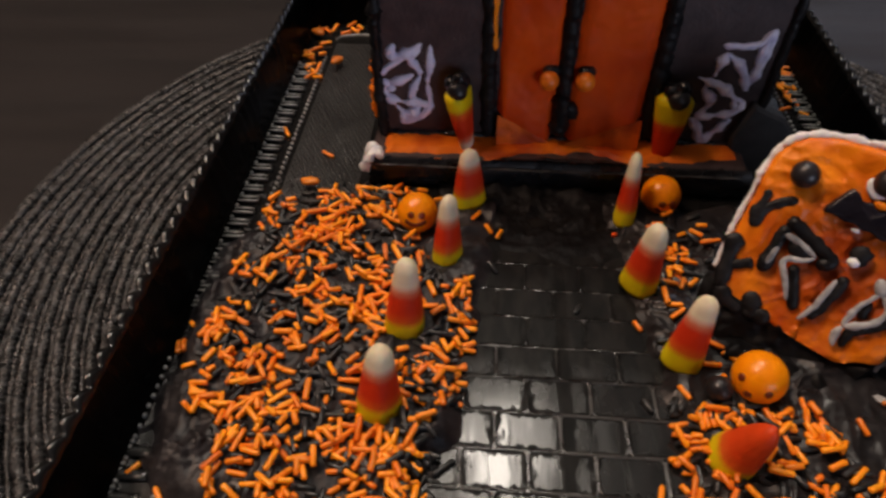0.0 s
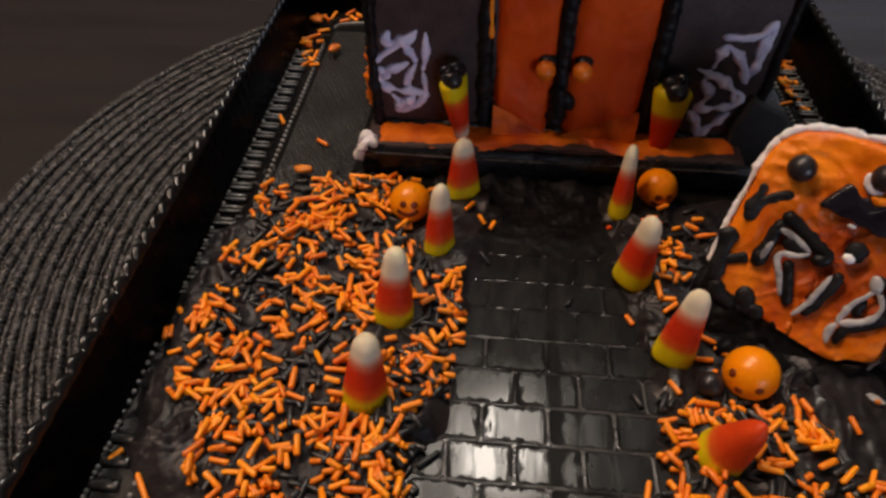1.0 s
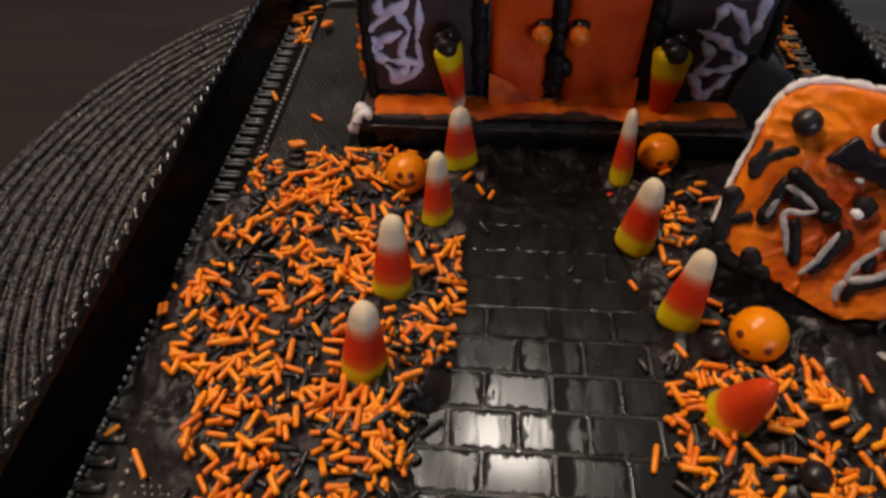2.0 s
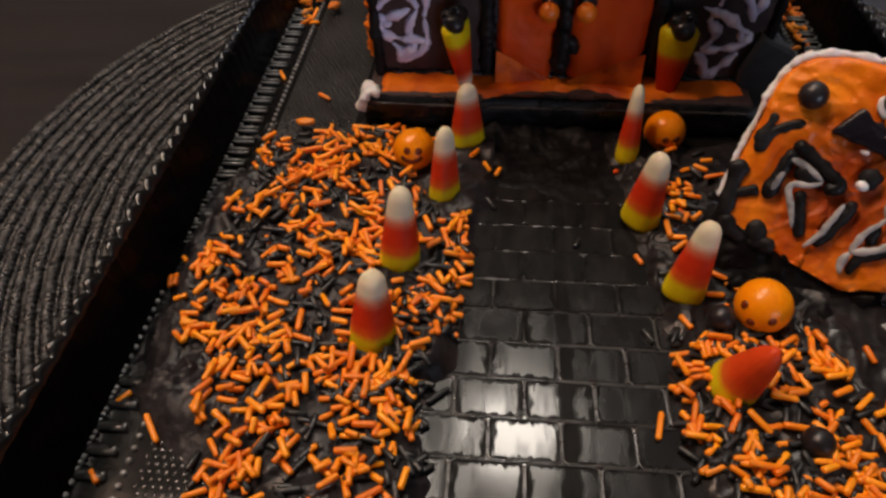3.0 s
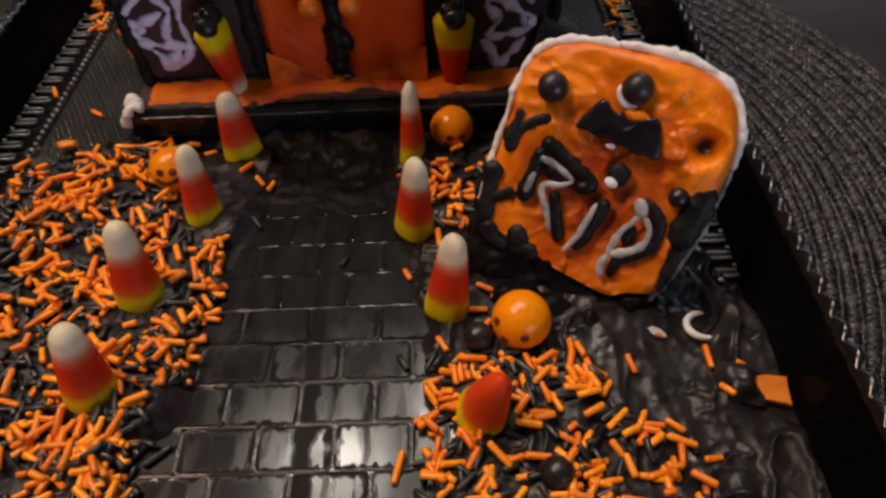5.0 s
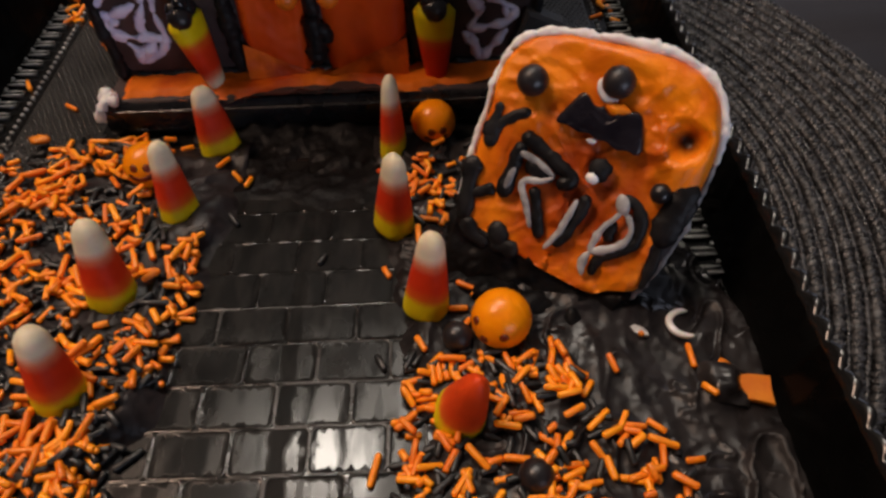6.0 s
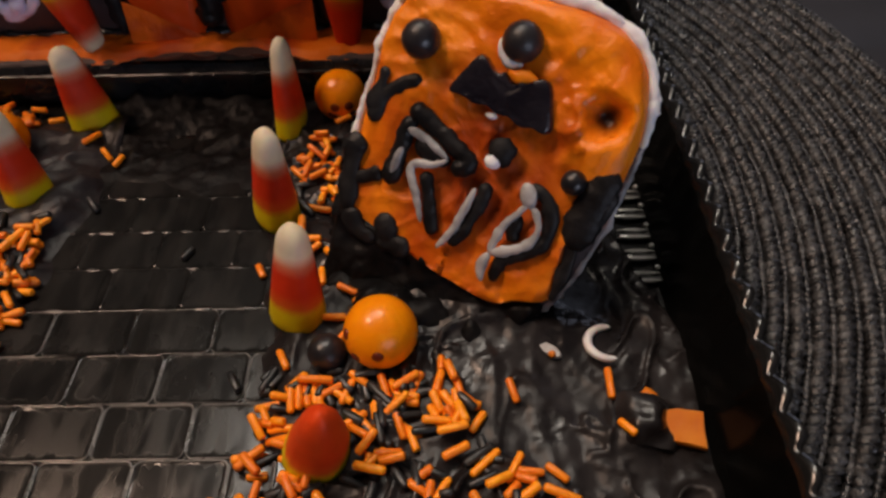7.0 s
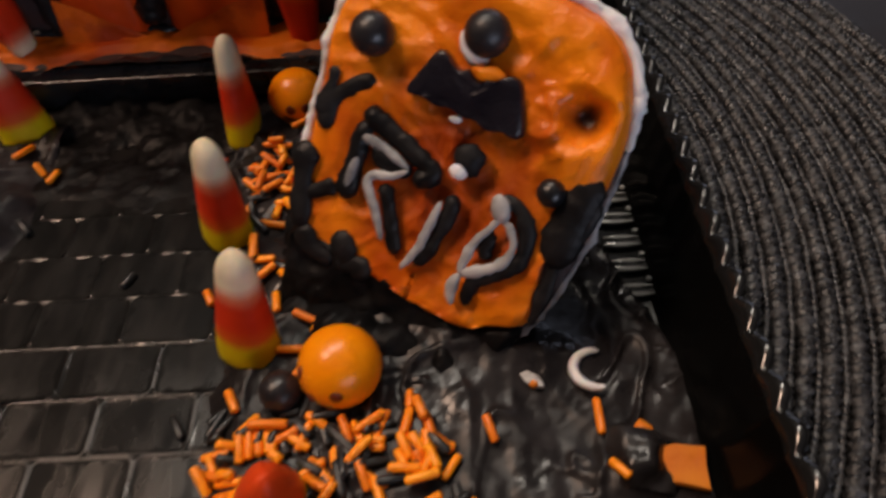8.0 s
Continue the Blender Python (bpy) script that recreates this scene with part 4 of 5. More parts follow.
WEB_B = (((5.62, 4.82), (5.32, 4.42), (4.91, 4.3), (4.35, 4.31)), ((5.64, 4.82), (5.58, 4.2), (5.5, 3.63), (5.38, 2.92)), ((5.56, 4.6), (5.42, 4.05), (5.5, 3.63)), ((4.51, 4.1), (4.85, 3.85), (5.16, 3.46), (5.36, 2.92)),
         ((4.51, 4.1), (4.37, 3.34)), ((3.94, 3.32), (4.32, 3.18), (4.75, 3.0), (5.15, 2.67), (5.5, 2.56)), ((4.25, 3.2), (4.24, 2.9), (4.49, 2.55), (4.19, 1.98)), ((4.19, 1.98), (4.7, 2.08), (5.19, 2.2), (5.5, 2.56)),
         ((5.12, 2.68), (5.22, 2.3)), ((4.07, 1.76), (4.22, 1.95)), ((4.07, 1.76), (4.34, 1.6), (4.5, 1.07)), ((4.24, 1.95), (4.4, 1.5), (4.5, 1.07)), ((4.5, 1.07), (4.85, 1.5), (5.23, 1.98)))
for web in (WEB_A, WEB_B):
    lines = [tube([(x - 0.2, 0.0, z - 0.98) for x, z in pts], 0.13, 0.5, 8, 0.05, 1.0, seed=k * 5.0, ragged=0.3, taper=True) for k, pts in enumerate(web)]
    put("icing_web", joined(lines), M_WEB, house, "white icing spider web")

# candy corn stuck point down beside the doors
for foot, tip, cuts, paint in (((-2.87, 7.72, 3.02), (-2.5, 7.6, 0.9), (0.3, 0.77), "tall"), ((3.34, 7.72, 2.98), (3.31, 7.6, 0.8), (0.36, 0.9), "long")):
    candy_corn(foot, tip, 0, "candy corn stuck point down on the house front", 0.55, 0.36, cuts, paint)
    f = Vector(foot)
    dab = put("black_icing_cap", joined([lumpy(moved(ball(s, 12, 16), Matrix.Translation(d)), 0.16, 4.0, s * 30) for s, d in
                                         ((0.3, (0.0, -0.12, 0.02)), (0.17, (0.05, -0.02, 0.34)), (0.26, (0.1, 0.14, 0.16)), (0.24, (-0.16, 0.14, 0.12)))]), M_ICING)
    dab.location = (f + Vector((0.02, -0.12, 0.02))) * CM
    tagged(dab, "black icing dab holding a candy corn on the wall", "icing")

# dull slab that props the tombstone beside the house
prop = thing("prop_slab", "dull dark slab standing beside the cookie house behind the tombstone", "cookie", (6.3, 7.9, 0))
outline = ((-0.85, 0.0), (0.7, 0.0), (0.8, 1.3), (0.75, 1.75), (0.35, 2.2), (-0.6, 2.62), (-0.95, 1.5))
put("slab", loft([[(x * s, y, z * s) for x, z in outline] for s, y in ((0.95, 0.5), (1.0, 0.44), (1.0, 0.06), (0.95, 0.0))]), M_SLAB, prop, smooth=False)

# ---- tombstone cookie ----
T_AT = Vector((6.33, 2.34, 3.28))
T_N = Vector((-0.34, -0.75, 0.57)).normalized()
T_R = Vector((0, 0, 1)).cross(T_N).normalized()
T_U = T_N.cross(T_R)
stone = thing("tombstone_cookie", "leaning tombstone cookie with orange frosting, black eyes and white RIP icing", "cookie", T_AT,
              Matrix((T_R, T_U, T_N)).transposed())
FACE = -0.27


def stone_outline(n=128, grow=0.0):
    """Rounded top, sides drawing in to a slanted foot; across, up."""
    half = []
    for k in range(n):
        a = 2 * math.pi * k / n
        c, s = math.cos(a), math.sin(a)
        x = 2.24 * math.copysign(abs(c) ** 0.55, c)
        if s >= 0:
            y = 0.1 + 1.72 * abs(s) ** 0.72 - 0.1 * c - 0.12
        else:
            y = 0.1 - 4.2 * abs(s) ** 0.5
            x += (0.25 * (y - 0.1) / 4.2) if c > 0 else -0.05
            x -= 0.62 * ((0.1 - y) / 4.2) ** 2 if c > 0 else 0.3 * ((0.1 - y) / 4.2)
        cx, cy = -0.1, -0.9
        d = math.hypot(x - cx, y - cy)
        half.append((cx + (x - cx) * (1 + grow / d), cy + (y - cy) * (1 + grow / d)))
    return half


rings = []
for g, z in ((-0.25, -0.95), (-0.04, -0.9), (0.0, -0.75), (0.0, -0.35), (-0.06, FACE - 0.02), (-0.3, FACE)):
    rings.append([(x, y, z) for x, y in stone_outline(grow=g)])
put("cookie_body", loft(rings), M_COOKIE, stone, "dark cookie slab")

EYES = ((-1.40, 0.69), (0.18, 0.98))


def frosting_height(x, y):
    h = 0.24 + 0.06 * bumpy(x, y, 0.8, 81) + 0.05 * bumpy(x, y, 1.9, 82) + 0.022 * bumpy(x, y, 4.5, 83) + 0.01 * bumpy(x, y, 9.0, 85)
    h += 0.10 * ramp(x + y * 0.6, 0.4, 1.6)
    h += 0.04 * math.sin((x * 0.7 + y * 1.6) * 3 + 2.2 * bumpy(x, y, 0.8, 84)) * ramp(y + x * 0.4, -0.6, 0.6)
    d = math.hypot(x - HOLE[0], y - HOLE[1])
    h += 0.15 * math.exp(-((d - 0.46) / 0.16) ** 2) * (0.7 + 0.5 * math.sin(math.atan2(y - HOLE[1], x - HOLE[0]) + 2)) - 0.3 * math.exp(-(d / 0.23) ** 2)
    knife = 1 - min(1.0, abs(bumpy(x * 0.7 + y * 0.3, y * 1.5 - x * 0.4, 1.3, 97)) * 4.5)
    h += 0.05 * knife * knife
    drawn = 1 - min(1.0, abs(bumpy(x * 1.2 + y * 1.9, y * 0.5 - x * 0.3, 1.5, 98)) * 4.0)
    h += 0.02 * drawn * drawn
    fold = 1 - min(1.0, abs(bumpy(x + 0.3 * bumpy(x, y, 2, 86), y, 1.7, 87)) * 4)
    h += 0.16 * fold * fold * math.exp(-(((x - 1.55) / 0.6) ** 2 + ((y + 0.05) / 0.75) ** 2)) * ramp(d, 0.2, 0.4)
    h += 0.1 * math.exp(-(((x - 0.62) / 0.3) ** 2 + ((y - 0.62) / 0.12) ** 2)) + 0.12 * math.exp(-(((x + 0.05) / 0.12) ** 2 + ((y + 0.55) / 0.3) ** 2))
    h += 0.11 * max(0.0, bumpy(x, y, 2.2, 99)) * ramp(x - 0.25 * y, 1.1, 1.7) * ramp(-y, 1.5, 2.0)
    h -= 0.07 * ramp(1.5 - math.hypot(x + 0.1, y + 1.15), 0.0, 0.7)
    brushed = 1 - min(1.0, abs(bumpy(x * 2.1 - y * 0.6, y * 1.1 + x * 0.9, 2.3, 101)) * 3.5)
    h += 0.022 * brushed * brushed
    return max(h, 0.045)


def foot_line(x):
    """The ragged lower end of the orange frosting."""
    return -3.13 + 0.26 * max(0.0, 0.5 - x) + 0.35 * max(0.0, x - 0.65)


out_f = stone_outline(160, -0.05)
verts, faces = [], []
NR = 46
for k in range(NR + 1):
    s = k / NR
    for i, (ox, oy) in enumerate(out_f):
        x, y = -0.1 + (ox + 0.1) * s, -0.9 + (oy + 0.9) * s
        y = max(y, foot_line(x) + 0.05 * bumpy(x, 0, 2, 88))
        x = min(x, 1.56 + 1.3 * max(0.0, y + 1.75) + 0.05 * bumpy(0, y, 2.5, 89))
        fall = math.sqrt(max(0.0, 1 - s ** 22))
        verts.append((x, y, FACE - 0.03 + frosting_height(x, y) * fall))
for k in range(NR):
    for i in range(160):
        a, b = k * 160 + i, k * 160 + (i + 1) % 160
        faces.append((a, b, b + 160, a + 160) if k else (a, b + 160, a + 160))
put("orange_frosting", (verts, faces), M_STONE, stone, "thick swirled orange frosting")



def lower_smear(x, y):
    cut = foot_line(x) + 0.04 - 0.18 * ramp(x, 0.0, 1.0) + 0.12 * bumpy(x, 0, 1.5, 91)
    side = min(x + 2.5 - 0.12 * (y + 2.5), 1.45 + 0.25 * (y + 3.2) - x) + 0.05 * bumpy(x, y, 3, 92)
    return FACE - 0.06 + 0.27 * ramp(cut + 0.16 - y, 0.0, 0.2) * ramp(side, 0.0, 0.2) + 0.16 * bumpy(x, y, 1.1, 93) + 0.05 * bumpy(x, y, 2.6, 94) + 0.3 * creases(x * 1.5, y * 1.5) + 0.05 * bumpy(x, y, 4.5, 95)


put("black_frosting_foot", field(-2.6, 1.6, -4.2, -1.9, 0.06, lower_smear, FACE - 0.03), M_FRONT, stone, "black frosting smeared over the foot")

# roll added to darken the band below the tombstone, where shade falls
heap = [(x, 1.02 - 0.455 * (x - 4.2) + 0.08 * math.sin(x * 2.3), 0.22 + 0.06 * math.sin(x * 3.1)) for x in (3.35, 3.8, 4.3, 4.8, 5.3, 5.8, 6.3)]
roll = lumpy(tube(heap, 0.36, 0.3, 18, 0.07, 0.8, seed=21.0, taper=True, ragged=0.14), 0.16, 1.6, 5.0)
tagged(put("black_frosting_roll", roll, M_FRONT), "dark frosting roll added along the foot of the tombstone cookie", "frosting")

# white piped border, heavier over the top
border = stone_outline(128, 0.0)
arc = [(x, y, FACE - 0.03) for x, y in border[0:64]]
put("white_border", tube(arc, 0.088, 0.3, 12, 0.045, 0.7, seed=4.0, ragged=0.4), M_WHITE, stone, "uneven white icing border")
put("white_border", tube([(x, y, FACE - 0.02) for x, y in stone_outline(128, 0.04)[60:70]], 0.07, 0.3, 8, 0.05, seed=6.0, ragged=0.5), M_WHITE, stone, "thin pale icing edge")
put("white_border", tube([(x, y, FACE - 0.1) for x, y in (border[106:] + border[:1])], 0.06, 0.3, 8, 0.05, seed=7.0, ragged=0.6), M_GREYICE, stone, "thin pale icing edge")
put("white_icing_drop", tube([(0.17 + 0.3 * math.cos(radians(d)), 0.94 + 0.29 * math.sin(radians(d)), 0.03) for d in range(165, 300, 15)], 0.12, 0.25, 10, 0.05, 0.6, seed=3, taper=True, ragged=0.2), M_WHITE, stone,
    "white icing crescent under one eye")
put("border_lump", lumpy(tube([(x, y + 0.03, FACE + 0.02) for x, y in border[22:34]], 0.115, 0.4, 10, 0.05, 0.7, seed=9.0, taper=True, ragged=0.45), 0.01, 5), M_WHITE, stone)
put("border_lump", tube([(x + 0.02, y + 0.02, FACE + 0.02) for x, y in border[44:54]], 0.115, 0.4, 10, 0.05, 0.7, seed=11.0, taper=True, ragged=0.45), M_WHITE, stone)
put("border_lump", tube([(x, y, FACE + 0.0) for x, y in border[2:16]], 0.07, 0.4, 10, 0.05, 0.7, seed=13.0, taper=True, ragged=0.45), M_WHITE, stone)
for x, y in EYES:
    put("pearl_eye", moved(ball(0.31, 14, 20), Matrix.Translation((x, y, 0.12))), M_PEARL, stone, "black sugar pearl eye")
put("pearl", moved(ball(0.2, 10, 16), Matrix.Translation((1.45, -0.82, 0.06))), M_ICING, stone, "small black icing bead")

# candy bat, a flat piece with scalloped wings
bat = ((-0.86, 0.02), (-0.6, 0.42), (-0.44, 0.69), (-0.3, 0.66), (-0.17, 0.5), (-0.06, 0.46), (0.03, 0.52), (0.12, 0.4), (0.24, 0.35), (0.33, 0.45), (0.42, 0.41), (0.62, 0.56), (0.78, 0.46),
       (0.86, 0.15), (0.94, -0.15), (0.84, -0.27), (0.66, -0.18), (0.45, -0.25), (0.25, -0.11), (0.05, -0.14), (-0.12, -0.03), (-0.35, -0.07), (-0.55, 0.03))
for _ in range(2):
    bat = tuple(q for (ax, ay), (bx, by) in zip(bat, bat[1:] + bat[:1]) for q in ((ax * 0.75 + bx * 0.25, ay * 0.75 + by * 0.25), (ax * 0.25 + bx * 0.75, ay * 0.25 + by * 0.75)))
mid = (0.08, 0.12)
bat_rings = [[(mid[0] + (x - mid[0]) * s, mid[1] + (y - mid[1]) * s, z) for x, y in reversed(bat)] for s, z in ((1.0, -0.04), (1.0, 0.09), (0.985, 0.14), (0.95, 0.175), (0.9, 0.19), (0.7, 0.17), (0.4, 0.19), (0.1, 0.2))]
bat_geo = loft([r[::-1] for r in bat_rings], (False, True))
put("candy_bat", bat_geo, M_BAT, stone, "black candy bat")

# piped letters: black strokes below, white ones on top
DARK = (((-1.38, -0.42), (-1.2, -0.42), (-0.83, -0.6), (-0.55, -0.75), (-0.23, -0.98), (-0.48, -1.17)), ((-1.3, -0.5), (-1.38, -0.8), (-1.42, -1.1), (-1.52, -1.68)),
        ((-1.15, -0.8), (-0.9, -0.95), (-0.55, -1.08)), ((-0.9, -1.3), (-0.74, -1.75), (-0.58, -2.3)), ((0.16, -1.2), (0.1, -1.6), (-0.06, -2.06), (-0.24, -2.36)),
        ((0.8, -1.07), (1.1, -1.17), (1.28, -1.5), (1.26, -1.86), (0.95, -2.15), (0.68, -2.33), (0.6, -2.73)), ((0.78, -1.55), (0.74, -1.85), (0.86, -1.92)))
PALE = (((-1.33, -0.68), (-1.07, -0.75), (-0.76, -0.89), (-0.54, -0.99)), ((-0.55, -1.01), (-0.77, -1.14), (-1.06, -1.2), (-1.13, -1.36), (-0.96, -1.7), (-0.78, -2.13)),
        ((-1.35, -0.97), (-1.42, -1.31), (-1.47, -1.56)), ((0.0, -1.31), (-0.07, -1.6), (-0.21, -2.08), (-0.43, -2.47)),
        ((0.82, -1.14), (0.91, -1.33), (1.03, -1.43), (1.13, -1.65), (1.04, -1.93), (0.81, -2.11), (0.5, -2.22), (0.51, -2.01), (0.63, -1.69), (0.84, -1.38), (0.83, -1.2)),
        ((0.47, -2.24), (0.39, -2.49), (0.44, -2.77)))
for k, pts in enumerate(DARK):
    put("black_letter_stroke", tube([(x, y, 0.03) for x, y in pts], 0.155 if k < 3 else 0.12, 0.2, 12, 0.05, 0.75, seed=k * 3.0, ragged=0.22), M_SMEAR, stone, "piped black icing letter")
for k, pts in enumerate(PALE):
    put("white_letter_stroke", tube([(x, y, 0.12) for x, y in pts], 0.077, 0.25, 10, 0.04, 0.6, seed=k * 4.0 + 1, taper=True, ragged=0.3), M_GREYICE, stone, "thin white icing on the letter")

put("white_letter_blob", lumpy(moved(ball(0.16, 10, 14, 0.5), Matrix.Translation((0.85, -1.2, 0.12)) @ Matrix.Rotation(radians(-60), 4, "Z") @ Matrix.Diagonal((1.35, 0.85, 1, 1))), 0.15, 5.0, 7.0), M_GREYICE, stone, "thick start of a white icing letter")
put("frosting_dab", lumpy(moved(ball(0.16, 10, 16, 0.6), Matrix.Translation((0.3, 0.5, 0.12)) @ Matrix.Diagonal((1.5, 0.8, 1, 1))), 0.35, 4.5, 3.0), M_ORANGE, stone, "orange frosting pushed over the bat")
put("white_icing_fleck", lumpy(moved(ball(0.07, 8, 12, 0.6), Matrix.Translation((-0.05, -0.17, 0.06)) @ Matrix.Diagonal((1.5, 0.8, 1, 1))), 0.3, 7.0, 1.0), M_WHITE, stone, "fleck of white icing")
put("letter_dot", lumpy(moved(ball(0.23, 10, 14, 0.55), Matrix.Translation((0.27, -0.66, 0.05))), 0.3, 5.0, 2.0), M_SMEAR, stone, "black icing dot")
put("letter_dot", lumpy(moved(ball(0.125, 10, 14, 0.8), Matrix.Translation((0.17, -0.84, 0.1))), 0.3, 6.0, 5.0), M_WHITE, stone, "white icing dot")

# black icing strokes round the edge
STROKES = ((((-2.05, -0.75), (-1.91, -0.32), (-1.69, -0.1), (-1.32, 0.11)), 0.13), (((-1.95, 0.15), (-1.99, -0.22), (-2.07, -0.6)), 0.14),
           (((-2.25, -1.85), (-1.95, -1.67), (-1.69, -1.55)), 0.13), (((-2.25, -1.0), (-2.26, -1.6), (-2.2, -2.35)), 0.18), (((-2.2, -2.3), (-1.95, -2.6), (-1.6, -2.75)), 0.16),
           (((-1.5, -2.2), (-1.4, -2.5), (-1.3, -2.75)), 0.2), (((-1.5, -2.75), (-1.2, -2.7), (-0.92, -2.72)), 0.19),
           (((1.98, -0.5), (1.84, -0.9), (1.74, -1.35), (1.72, -1.85)), 0.25), (((1.72, -1.7), (1.68, -2.2), (1.6, -2.75)), 0.1), (((1.95, -0.75), (1.98, -1.15), (1.88, -1.55)), 0.14))
for k, (pts, w) in enumerate(STROKES):
    put("black_icing_stroke", tube([(x, y, -0.02) for x, y in pts], w, 0.3, 10, 0.06, 0.42, seed=k * 7.0, ragged=0.12), M_SMEAR, stone, "rough black icing")

# ---- small pieces lying on the frosting ----
crescent = tube([(0.34 * math.cos(a) + 8.12, 0.3 * math.sin(a) - 0.13, ground(8.2, 0.05) + 0.1) for a in (radians(d) for d in range(75, 300, 15))], 0.08, 0.05, 8, 0.06, taper=True)
tagged(put("moon_candy", crescent, M_WHITE), "white crescent moon candy lying on black frosting", "candy")
shard = thing("white_chip", "broken white candy chip with a yellow crumb in black frosting", "candy", (7.17, -0.22, ground(7.17, -0.22) + 0.03), Euler((radians(14), radians(-8), radians(-28))).to_matrix())
shard_line = ((-0.24, 0.03), (-0.12, 0.12), (0.06, 0.1), (0.2, 0.02), (0.24, -0.06), (0.08, -0.1), (-0.1, -0.07))
put("shard", lumpy(loft([[(x * q, y * q, z) for x, y in shard_line] for q, z in ((0.8, 0.06), (0.9, 0.03), (0.9, -0.05), (0.8, -0.08))][::-1]), 0.12, 6.0), M_GREYICE, shard, smooth=False)
put("crumb", lumpy(moved(ball(0.06, 6, 9), Matrix.Translation((0.06, -0.06, 0.06))), 0.4, 9.0), M_SQUARE, shard, "yellow-orange crumb")
crumb = lumpy(moved(ball(0.18, 7, 11, 0.4), Matrix.Translation((8.6, -1.1, ground(8.6, -1.1) + 0.0))), 0.5, 5.0)
tagged(put("orange_crumb", crumb, M_SQUARE), "small orange candy crumb sunk in black frosting", "candy")
for k, (x, y) in enumerate(((-7.34, 6.55), (-7.87, 13.8), (-9.04, 16.0))):
    chunk = lumpy(moved(ball(0.2, 7, 11, 0.6), Matrix.Translation((x, y, max(ground(x, y), ZT) + 0.06)) @ Matrix.Rotation(k * 1.3, 4, "Z") @ Matrix.Diagonal((1.5, 0.9, 1, 1))), 0.5, 3.5, k * 4.0)
    tagged(put("candy_crumb", chunk, M_SQUARE), "broken yellow-orange candy crumb lying on the tray", "candy", "candy crumbs")
red = lumpy(moved(ball(0.08, 7, 10, 0.8), Matrix.Translation((1.8, 4.9, ground(1.8, 4.9) + 0.05))), 0.3, 6.0)
tagged(put("red_crumb", red, M_DOOR), "tiny red candy crumb on black frosting", "candy")
sq = thing("orange_chip", "square orange candy chip smeared with black frosting", "candy", (9.0, -1.58, ground(9.0, -1.6) + 0.05), Euler((radians(8), radians(2), radians(-10))).to_matrix())
chip_line = ((-0.28, 0.2), (-0.1, 0.26), (0.3, 0.27), (0.3, 0.0), (0.34, -0.3), (0.0, -0.27), (-0.28, -0.27), (-0.5, -0.04))
put("chip_body", loft([[(x * s, y * s, z) for x, y in reversed(chip_line)][::-1] for s, z in ((0.94, -0.09), (1.0, -0.05), (1.0, 0.05), (0.93, 0.085))]), M_SQUARE, sq, smooth=False)
put("frosting_smudge", field(-1.0, -0.1, -0.4, 0.42, 0.05, lambda x, y: 0.27 - 0.4 * (x + 0.55 + 0.25 * bumpy(x, y, 3, 3)) ** 2 * 4 - 0.9 * y * y + 0.05 * bumpy(x, y, 4, 9), -0.06), M_FROST, sq, "black frosting smeared over the edge")


def rod(length, r=0.066, sides=7):
    rings = []
    for u, k in ((-1, 0.45), (-0.93, 0.85), (-0.82, 1.0), (0.82, 1.0), (0.93, 0.85), (1, 0.45)):
        rings.append([(u * length / 2, k * r * math.cos(2 * math.pi * i / sides), k * r * math.sin(2 * math.pi * i / sides)) for i in range(sides)])
    return loft(rings)


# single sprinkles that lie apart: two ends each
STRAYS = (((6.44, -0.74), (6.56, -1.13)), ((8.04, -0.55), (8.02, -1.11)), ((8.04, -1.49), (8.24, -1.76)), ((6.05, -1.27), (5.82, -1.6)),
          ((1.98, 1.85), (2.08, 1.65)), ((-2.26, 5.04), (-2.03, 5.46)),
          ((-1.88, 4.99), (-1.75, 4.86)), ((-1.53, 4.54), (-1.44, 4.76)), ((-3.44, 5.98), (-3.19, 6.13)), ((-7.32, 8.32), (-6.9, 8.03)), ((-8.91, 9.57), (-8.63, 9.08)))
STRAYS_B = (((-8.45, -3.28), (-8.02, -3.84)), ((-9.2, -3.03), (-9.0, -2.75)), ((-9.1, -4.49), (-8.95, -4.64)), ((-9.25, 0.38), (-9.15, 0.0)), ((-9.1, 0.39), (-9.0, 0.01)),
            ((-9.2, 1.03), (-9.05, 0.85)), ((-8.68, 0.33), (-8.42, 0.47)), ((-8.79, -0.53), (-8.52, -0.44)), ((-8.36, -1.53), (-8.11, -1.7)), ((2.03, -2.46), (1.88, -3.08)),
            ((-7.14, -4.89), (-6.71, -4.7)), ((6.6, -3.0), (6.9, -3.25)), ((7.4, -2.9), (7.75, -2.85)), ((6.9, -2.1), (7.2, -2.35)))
# the loose heap before the fallen candy corn: x, y, heading in degrees
CLUMP = ((2.98, 2.2, -8), (3.02, 1.94, 35), (3.41, 1.79, -50), (3.28, 1.35, -80), (3.76, 1.04, -27), (4.04, 0.72, -35), (3.58, 0.48, -2), (3.7, 0.07, 56),
         (3.04, -1.04, -83), (3.16, -0.98, -84), (3.28, -0.95, -78), (3.41, -0.93, -77), (3.5, -0.99, -90), (2.81, -0.31, -62), (4.1, -0.71, -34), (3.67, -0.88, 30),
         (3.83, -0.97, -33), (3.91, -0.91, 66), (4.5, -0.88, -70), (4.67, -0.92, -63), (4.99, -0.79, 66), (4.38, -1.33, -78), (4.52, -1.16, -11), (4.76, -1.52, -70),
         (4.95, -1.71, -70), (5.29, -1.36, -63), (4.06, -1.38, 32), (4.12, -1.58, -35), (4.6, -1.93, 4), (2.62, -1.34, -21), (2.92, -1.46, -2), (2.9, -1.63, 2))
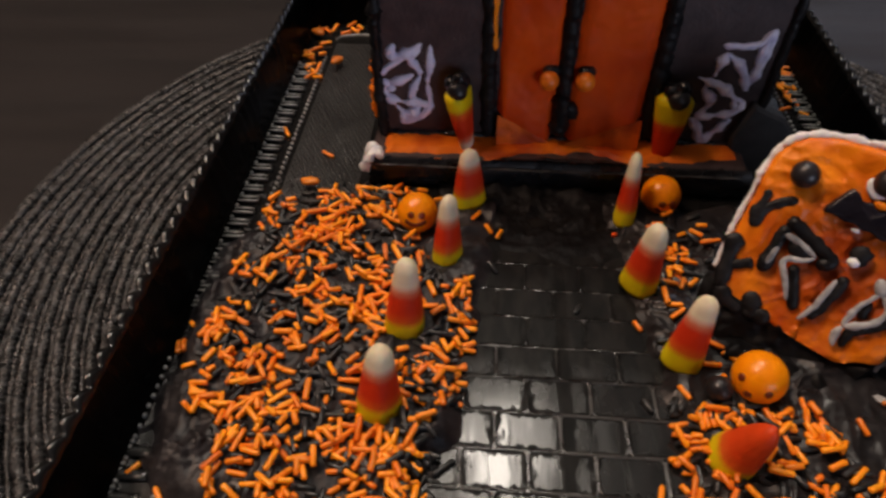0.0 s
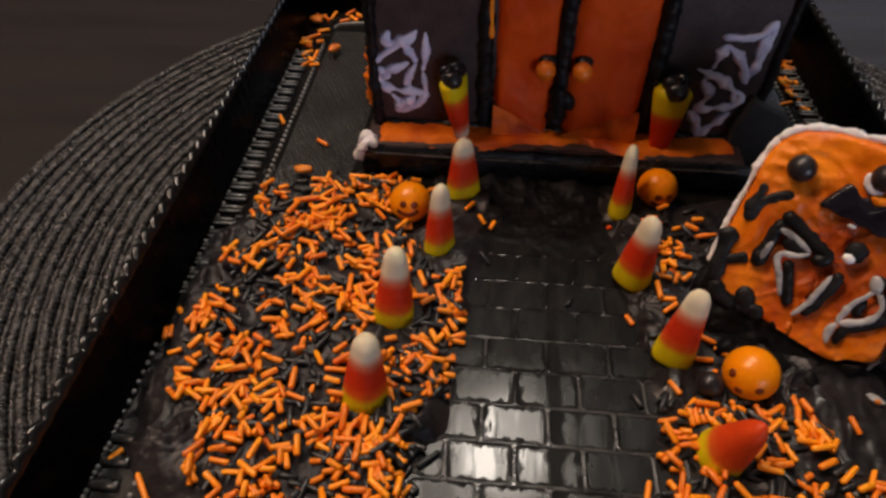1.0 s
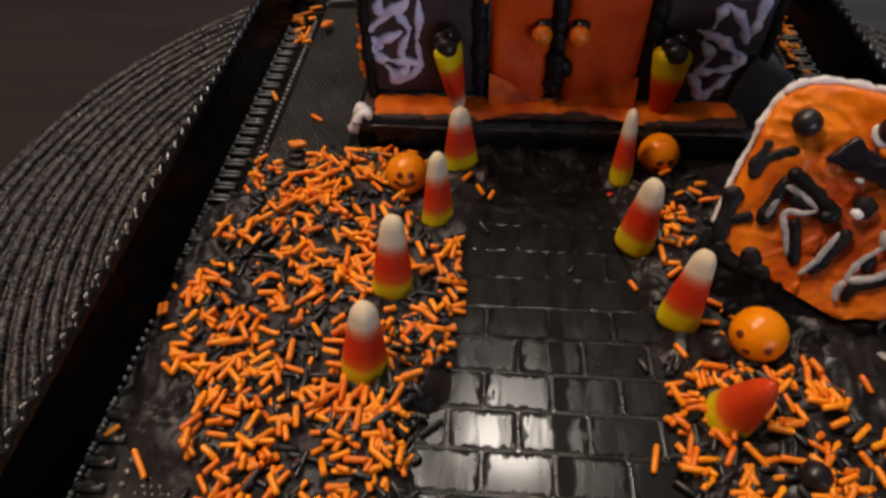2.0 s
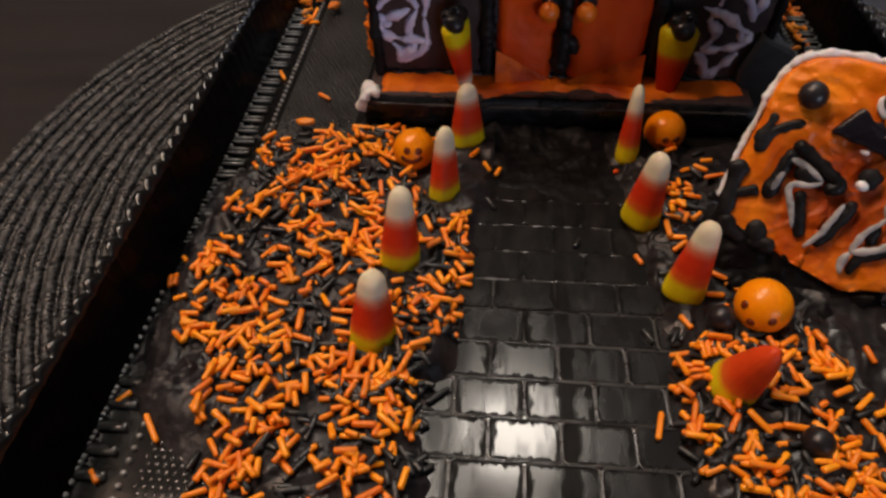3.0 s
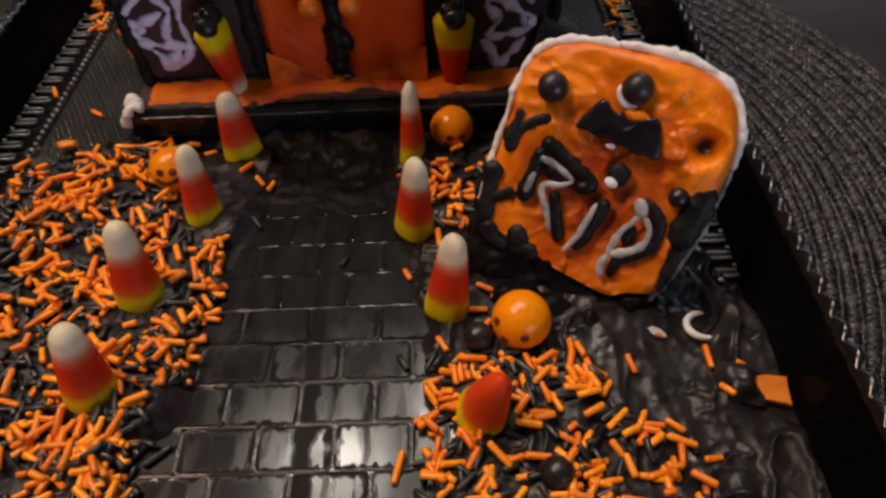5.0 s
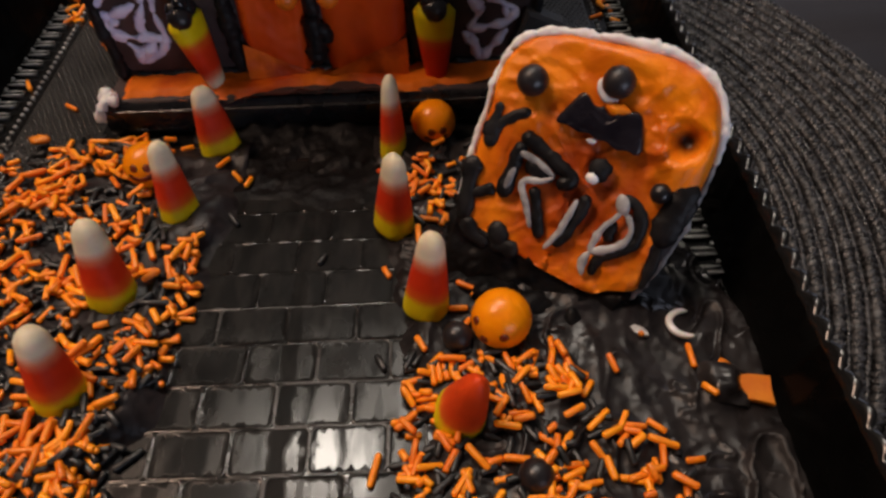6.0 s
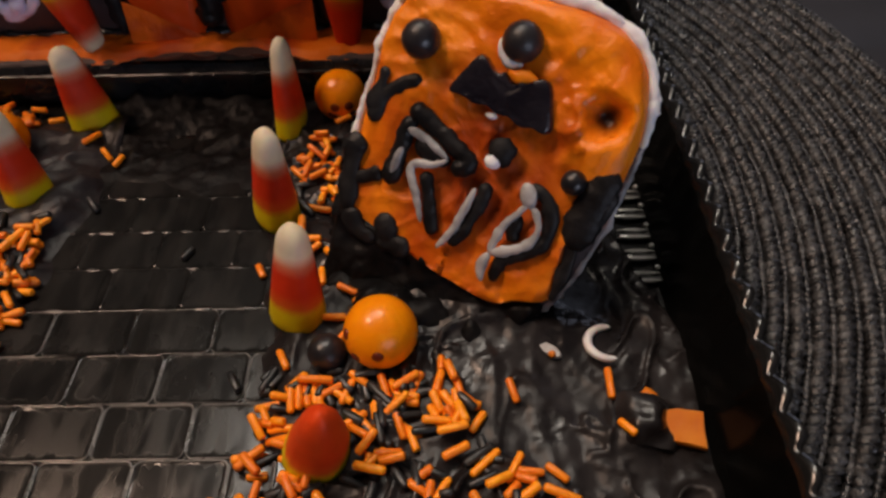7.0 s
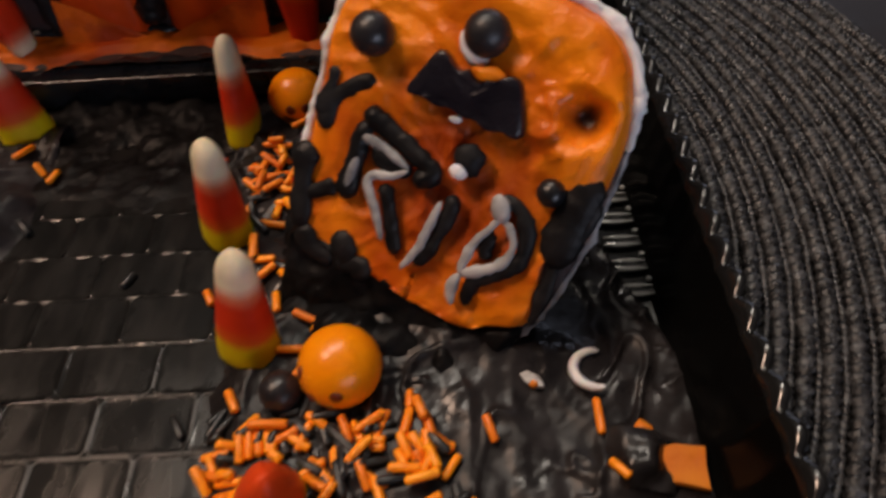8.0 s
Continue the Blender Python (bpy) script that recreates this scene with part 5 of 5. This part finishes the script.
HEAP = tuple(((x - 0.21 * math.cos(radians(h)), y - 0.21 * math.sin(radians(h))), (x + 0.21 * math.cos(radians(h)), y + 0.21 * math.sin(radians(h)))) for x, y, h in CLUMP)
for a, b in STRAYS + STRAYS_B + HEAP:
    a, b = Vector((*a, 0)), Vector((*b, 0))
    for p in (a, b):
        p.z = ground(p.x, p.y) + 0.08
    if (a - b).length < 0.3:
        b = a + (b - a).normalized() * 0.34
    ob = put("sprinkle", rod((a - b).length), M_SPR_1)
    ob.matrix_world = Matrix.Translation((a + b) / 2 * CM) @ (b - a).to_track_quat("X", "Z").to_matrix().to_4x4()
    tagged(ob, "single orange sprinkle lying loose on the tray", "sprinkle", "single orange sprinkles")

for a, b in (((0.52, 2.02), (0.66, 2.3)), ((-2.75, -2.6), (-2.3, -2.2)), ((-1.75, 3.6), (-1.5, 3.3)), ((1.9, -0.4), (2.1, -0.75)), ((2.25, -3.2), (2.6, -3.5))):
    a, b = Vector((*a, ground(*a) + 0.07)), Vector((*b, ground(*b) + 0.07))
    ob = put("sprinkle", rod((a - b).length), M_SPR_2)
    ob.matrix_world = Matrix.Translation((a + b) / 2 * CM) @ (b - a).to_track_quat("X", "Z").to_matrix().to_4x4()
    tagged(ob, "single black sprinkle lying on the brick path", "sprinkle", "single black sprinkles")

# scattered sprinkles, far too many to count
FEET = [(2.9, 0.6), (2.2, 2.95), (2.12, 5.5), (-2.38, 5.9), (-2.9, 3.55), (-3.77, 1.1), (-4.1, -1.2), (-3.82, 4.9), (3.2, 6.2), (4.42, 0.0)]


def in_left(x, y):
    if y < -2.6 and rng.random() < 0.3:
        return False
    inner = -2.15 - 0.8 * ramp(-y, 0.6, 1.6) - 1.6 * ramp(y, 2.8, 4.2)
    outer = -8.5 + 1.3 * ramp(-y, 0.5, 3.0)
    return inner > x > outer + 0.3 * bumpy(x, y, 0.9, 3) and y < 6.6 - 0.35 * max(0, -6.2 - x) and y + 0.9 * (x + 8.6) > -3.3


def in_right(x, y):
    if y > 2.9:
        return (2.5 < x < 3.75 and 3.4 < y < 4.6) or (2.5 < x < 4.4 and y < 5.6 and rng.random() < 0.22)
    if y > -0.4:
        return 1.9 < x < 3.0 and rng.random() < 0.3
    return x > 2.45 and x < 5.9 + 1.6 * ramp(-y, 1.6, 2.8) and (x < 5.6 or rng.random() < 0.4)


def scatter(count, inside, span, clump, seed, layer):
    geos = []
    tries = 0
    while len(geos) < count and tries < count * 40:
        tries += 1
        x, y = rng.uniform(span[0], span[1]), rng.uniform(span[2], span[3])
        if not inside(x, y) or rng.random() > 0.5 + clump * bumpy(x, y, 0.85, seed):
            continue
        if any((x - fx) ** 2 + (y - fy) ** 2 < 0.3 for fx, fy in FEET):
            continue
        z = ground(x, y) + 0.05 + rng.random() ** 2 * layer
        m = Matrix.Translation((x, y, z)) @ Matrix.Rotation(rng.uniform(0, 6.28), 4, "Z") @ Matrix.Rotation(rng.gauss(0, 0.14), 4, "Y")
        geos.append(moved(rod(min(0.66, max(0.22, rng.gauss(0.42, 0.1))), rng.uniform(0.061, 0.076)), m))
    return geos


LEFT, RIGHT = (-8.8, -2.0, -6.2, 6.8), (1.9, 7.8, -6.4, 5.6)
black = scatter(520, in_left, LEFT, 0.5, 4, 0.06) + scatter(240, in_right, RIGHT, 0.4, 8, 0.06)
loose = lambda x, y: in_right(x, y) and not (x < 5.3 and -2.0 < y < 2.4 and (y > -0.7 or rng.random() < 0.35))
orange = scatter(730, in_left, LEFT, 0.95, 14, 0.2) + scatter(350, loose, RIGHT, 0.6, 18, 0.22)
black += scatter(46, lambda x, y: x < -2.35 - 0.3 * ramp(-y, 1.4, 2.2), (-3.2, -2.3, -4.2, 0.2), 0.3, 41, 0.05)
corners = lambda x, y: (abs(abs(x) - 8.9) < 0.5 and 11.5 < y < 17) or (abs(abs(x) - 7.8) < 0.9 and 16.2 < y < 17.1)
orange += scatter(26, corners, (-9.3, -6.9, 12.8, 17.1), 0.9, 31, 0.1) + scatter(40, corners, (7.0, 9.3, 11.5, 16.5), 0.6, 33, 0.1)
tagged(put("black_sprinkles", joined(black), M_SPR_B), "many black sprinkles scattered over the black frosting", "sprinkles", kind="stuff")
tagged(put("orange_sprinkles", joined(orange), M_SPR_O), "many bright orange sprinkles scattered over the frosting", "sprinkles", kind="stuff")
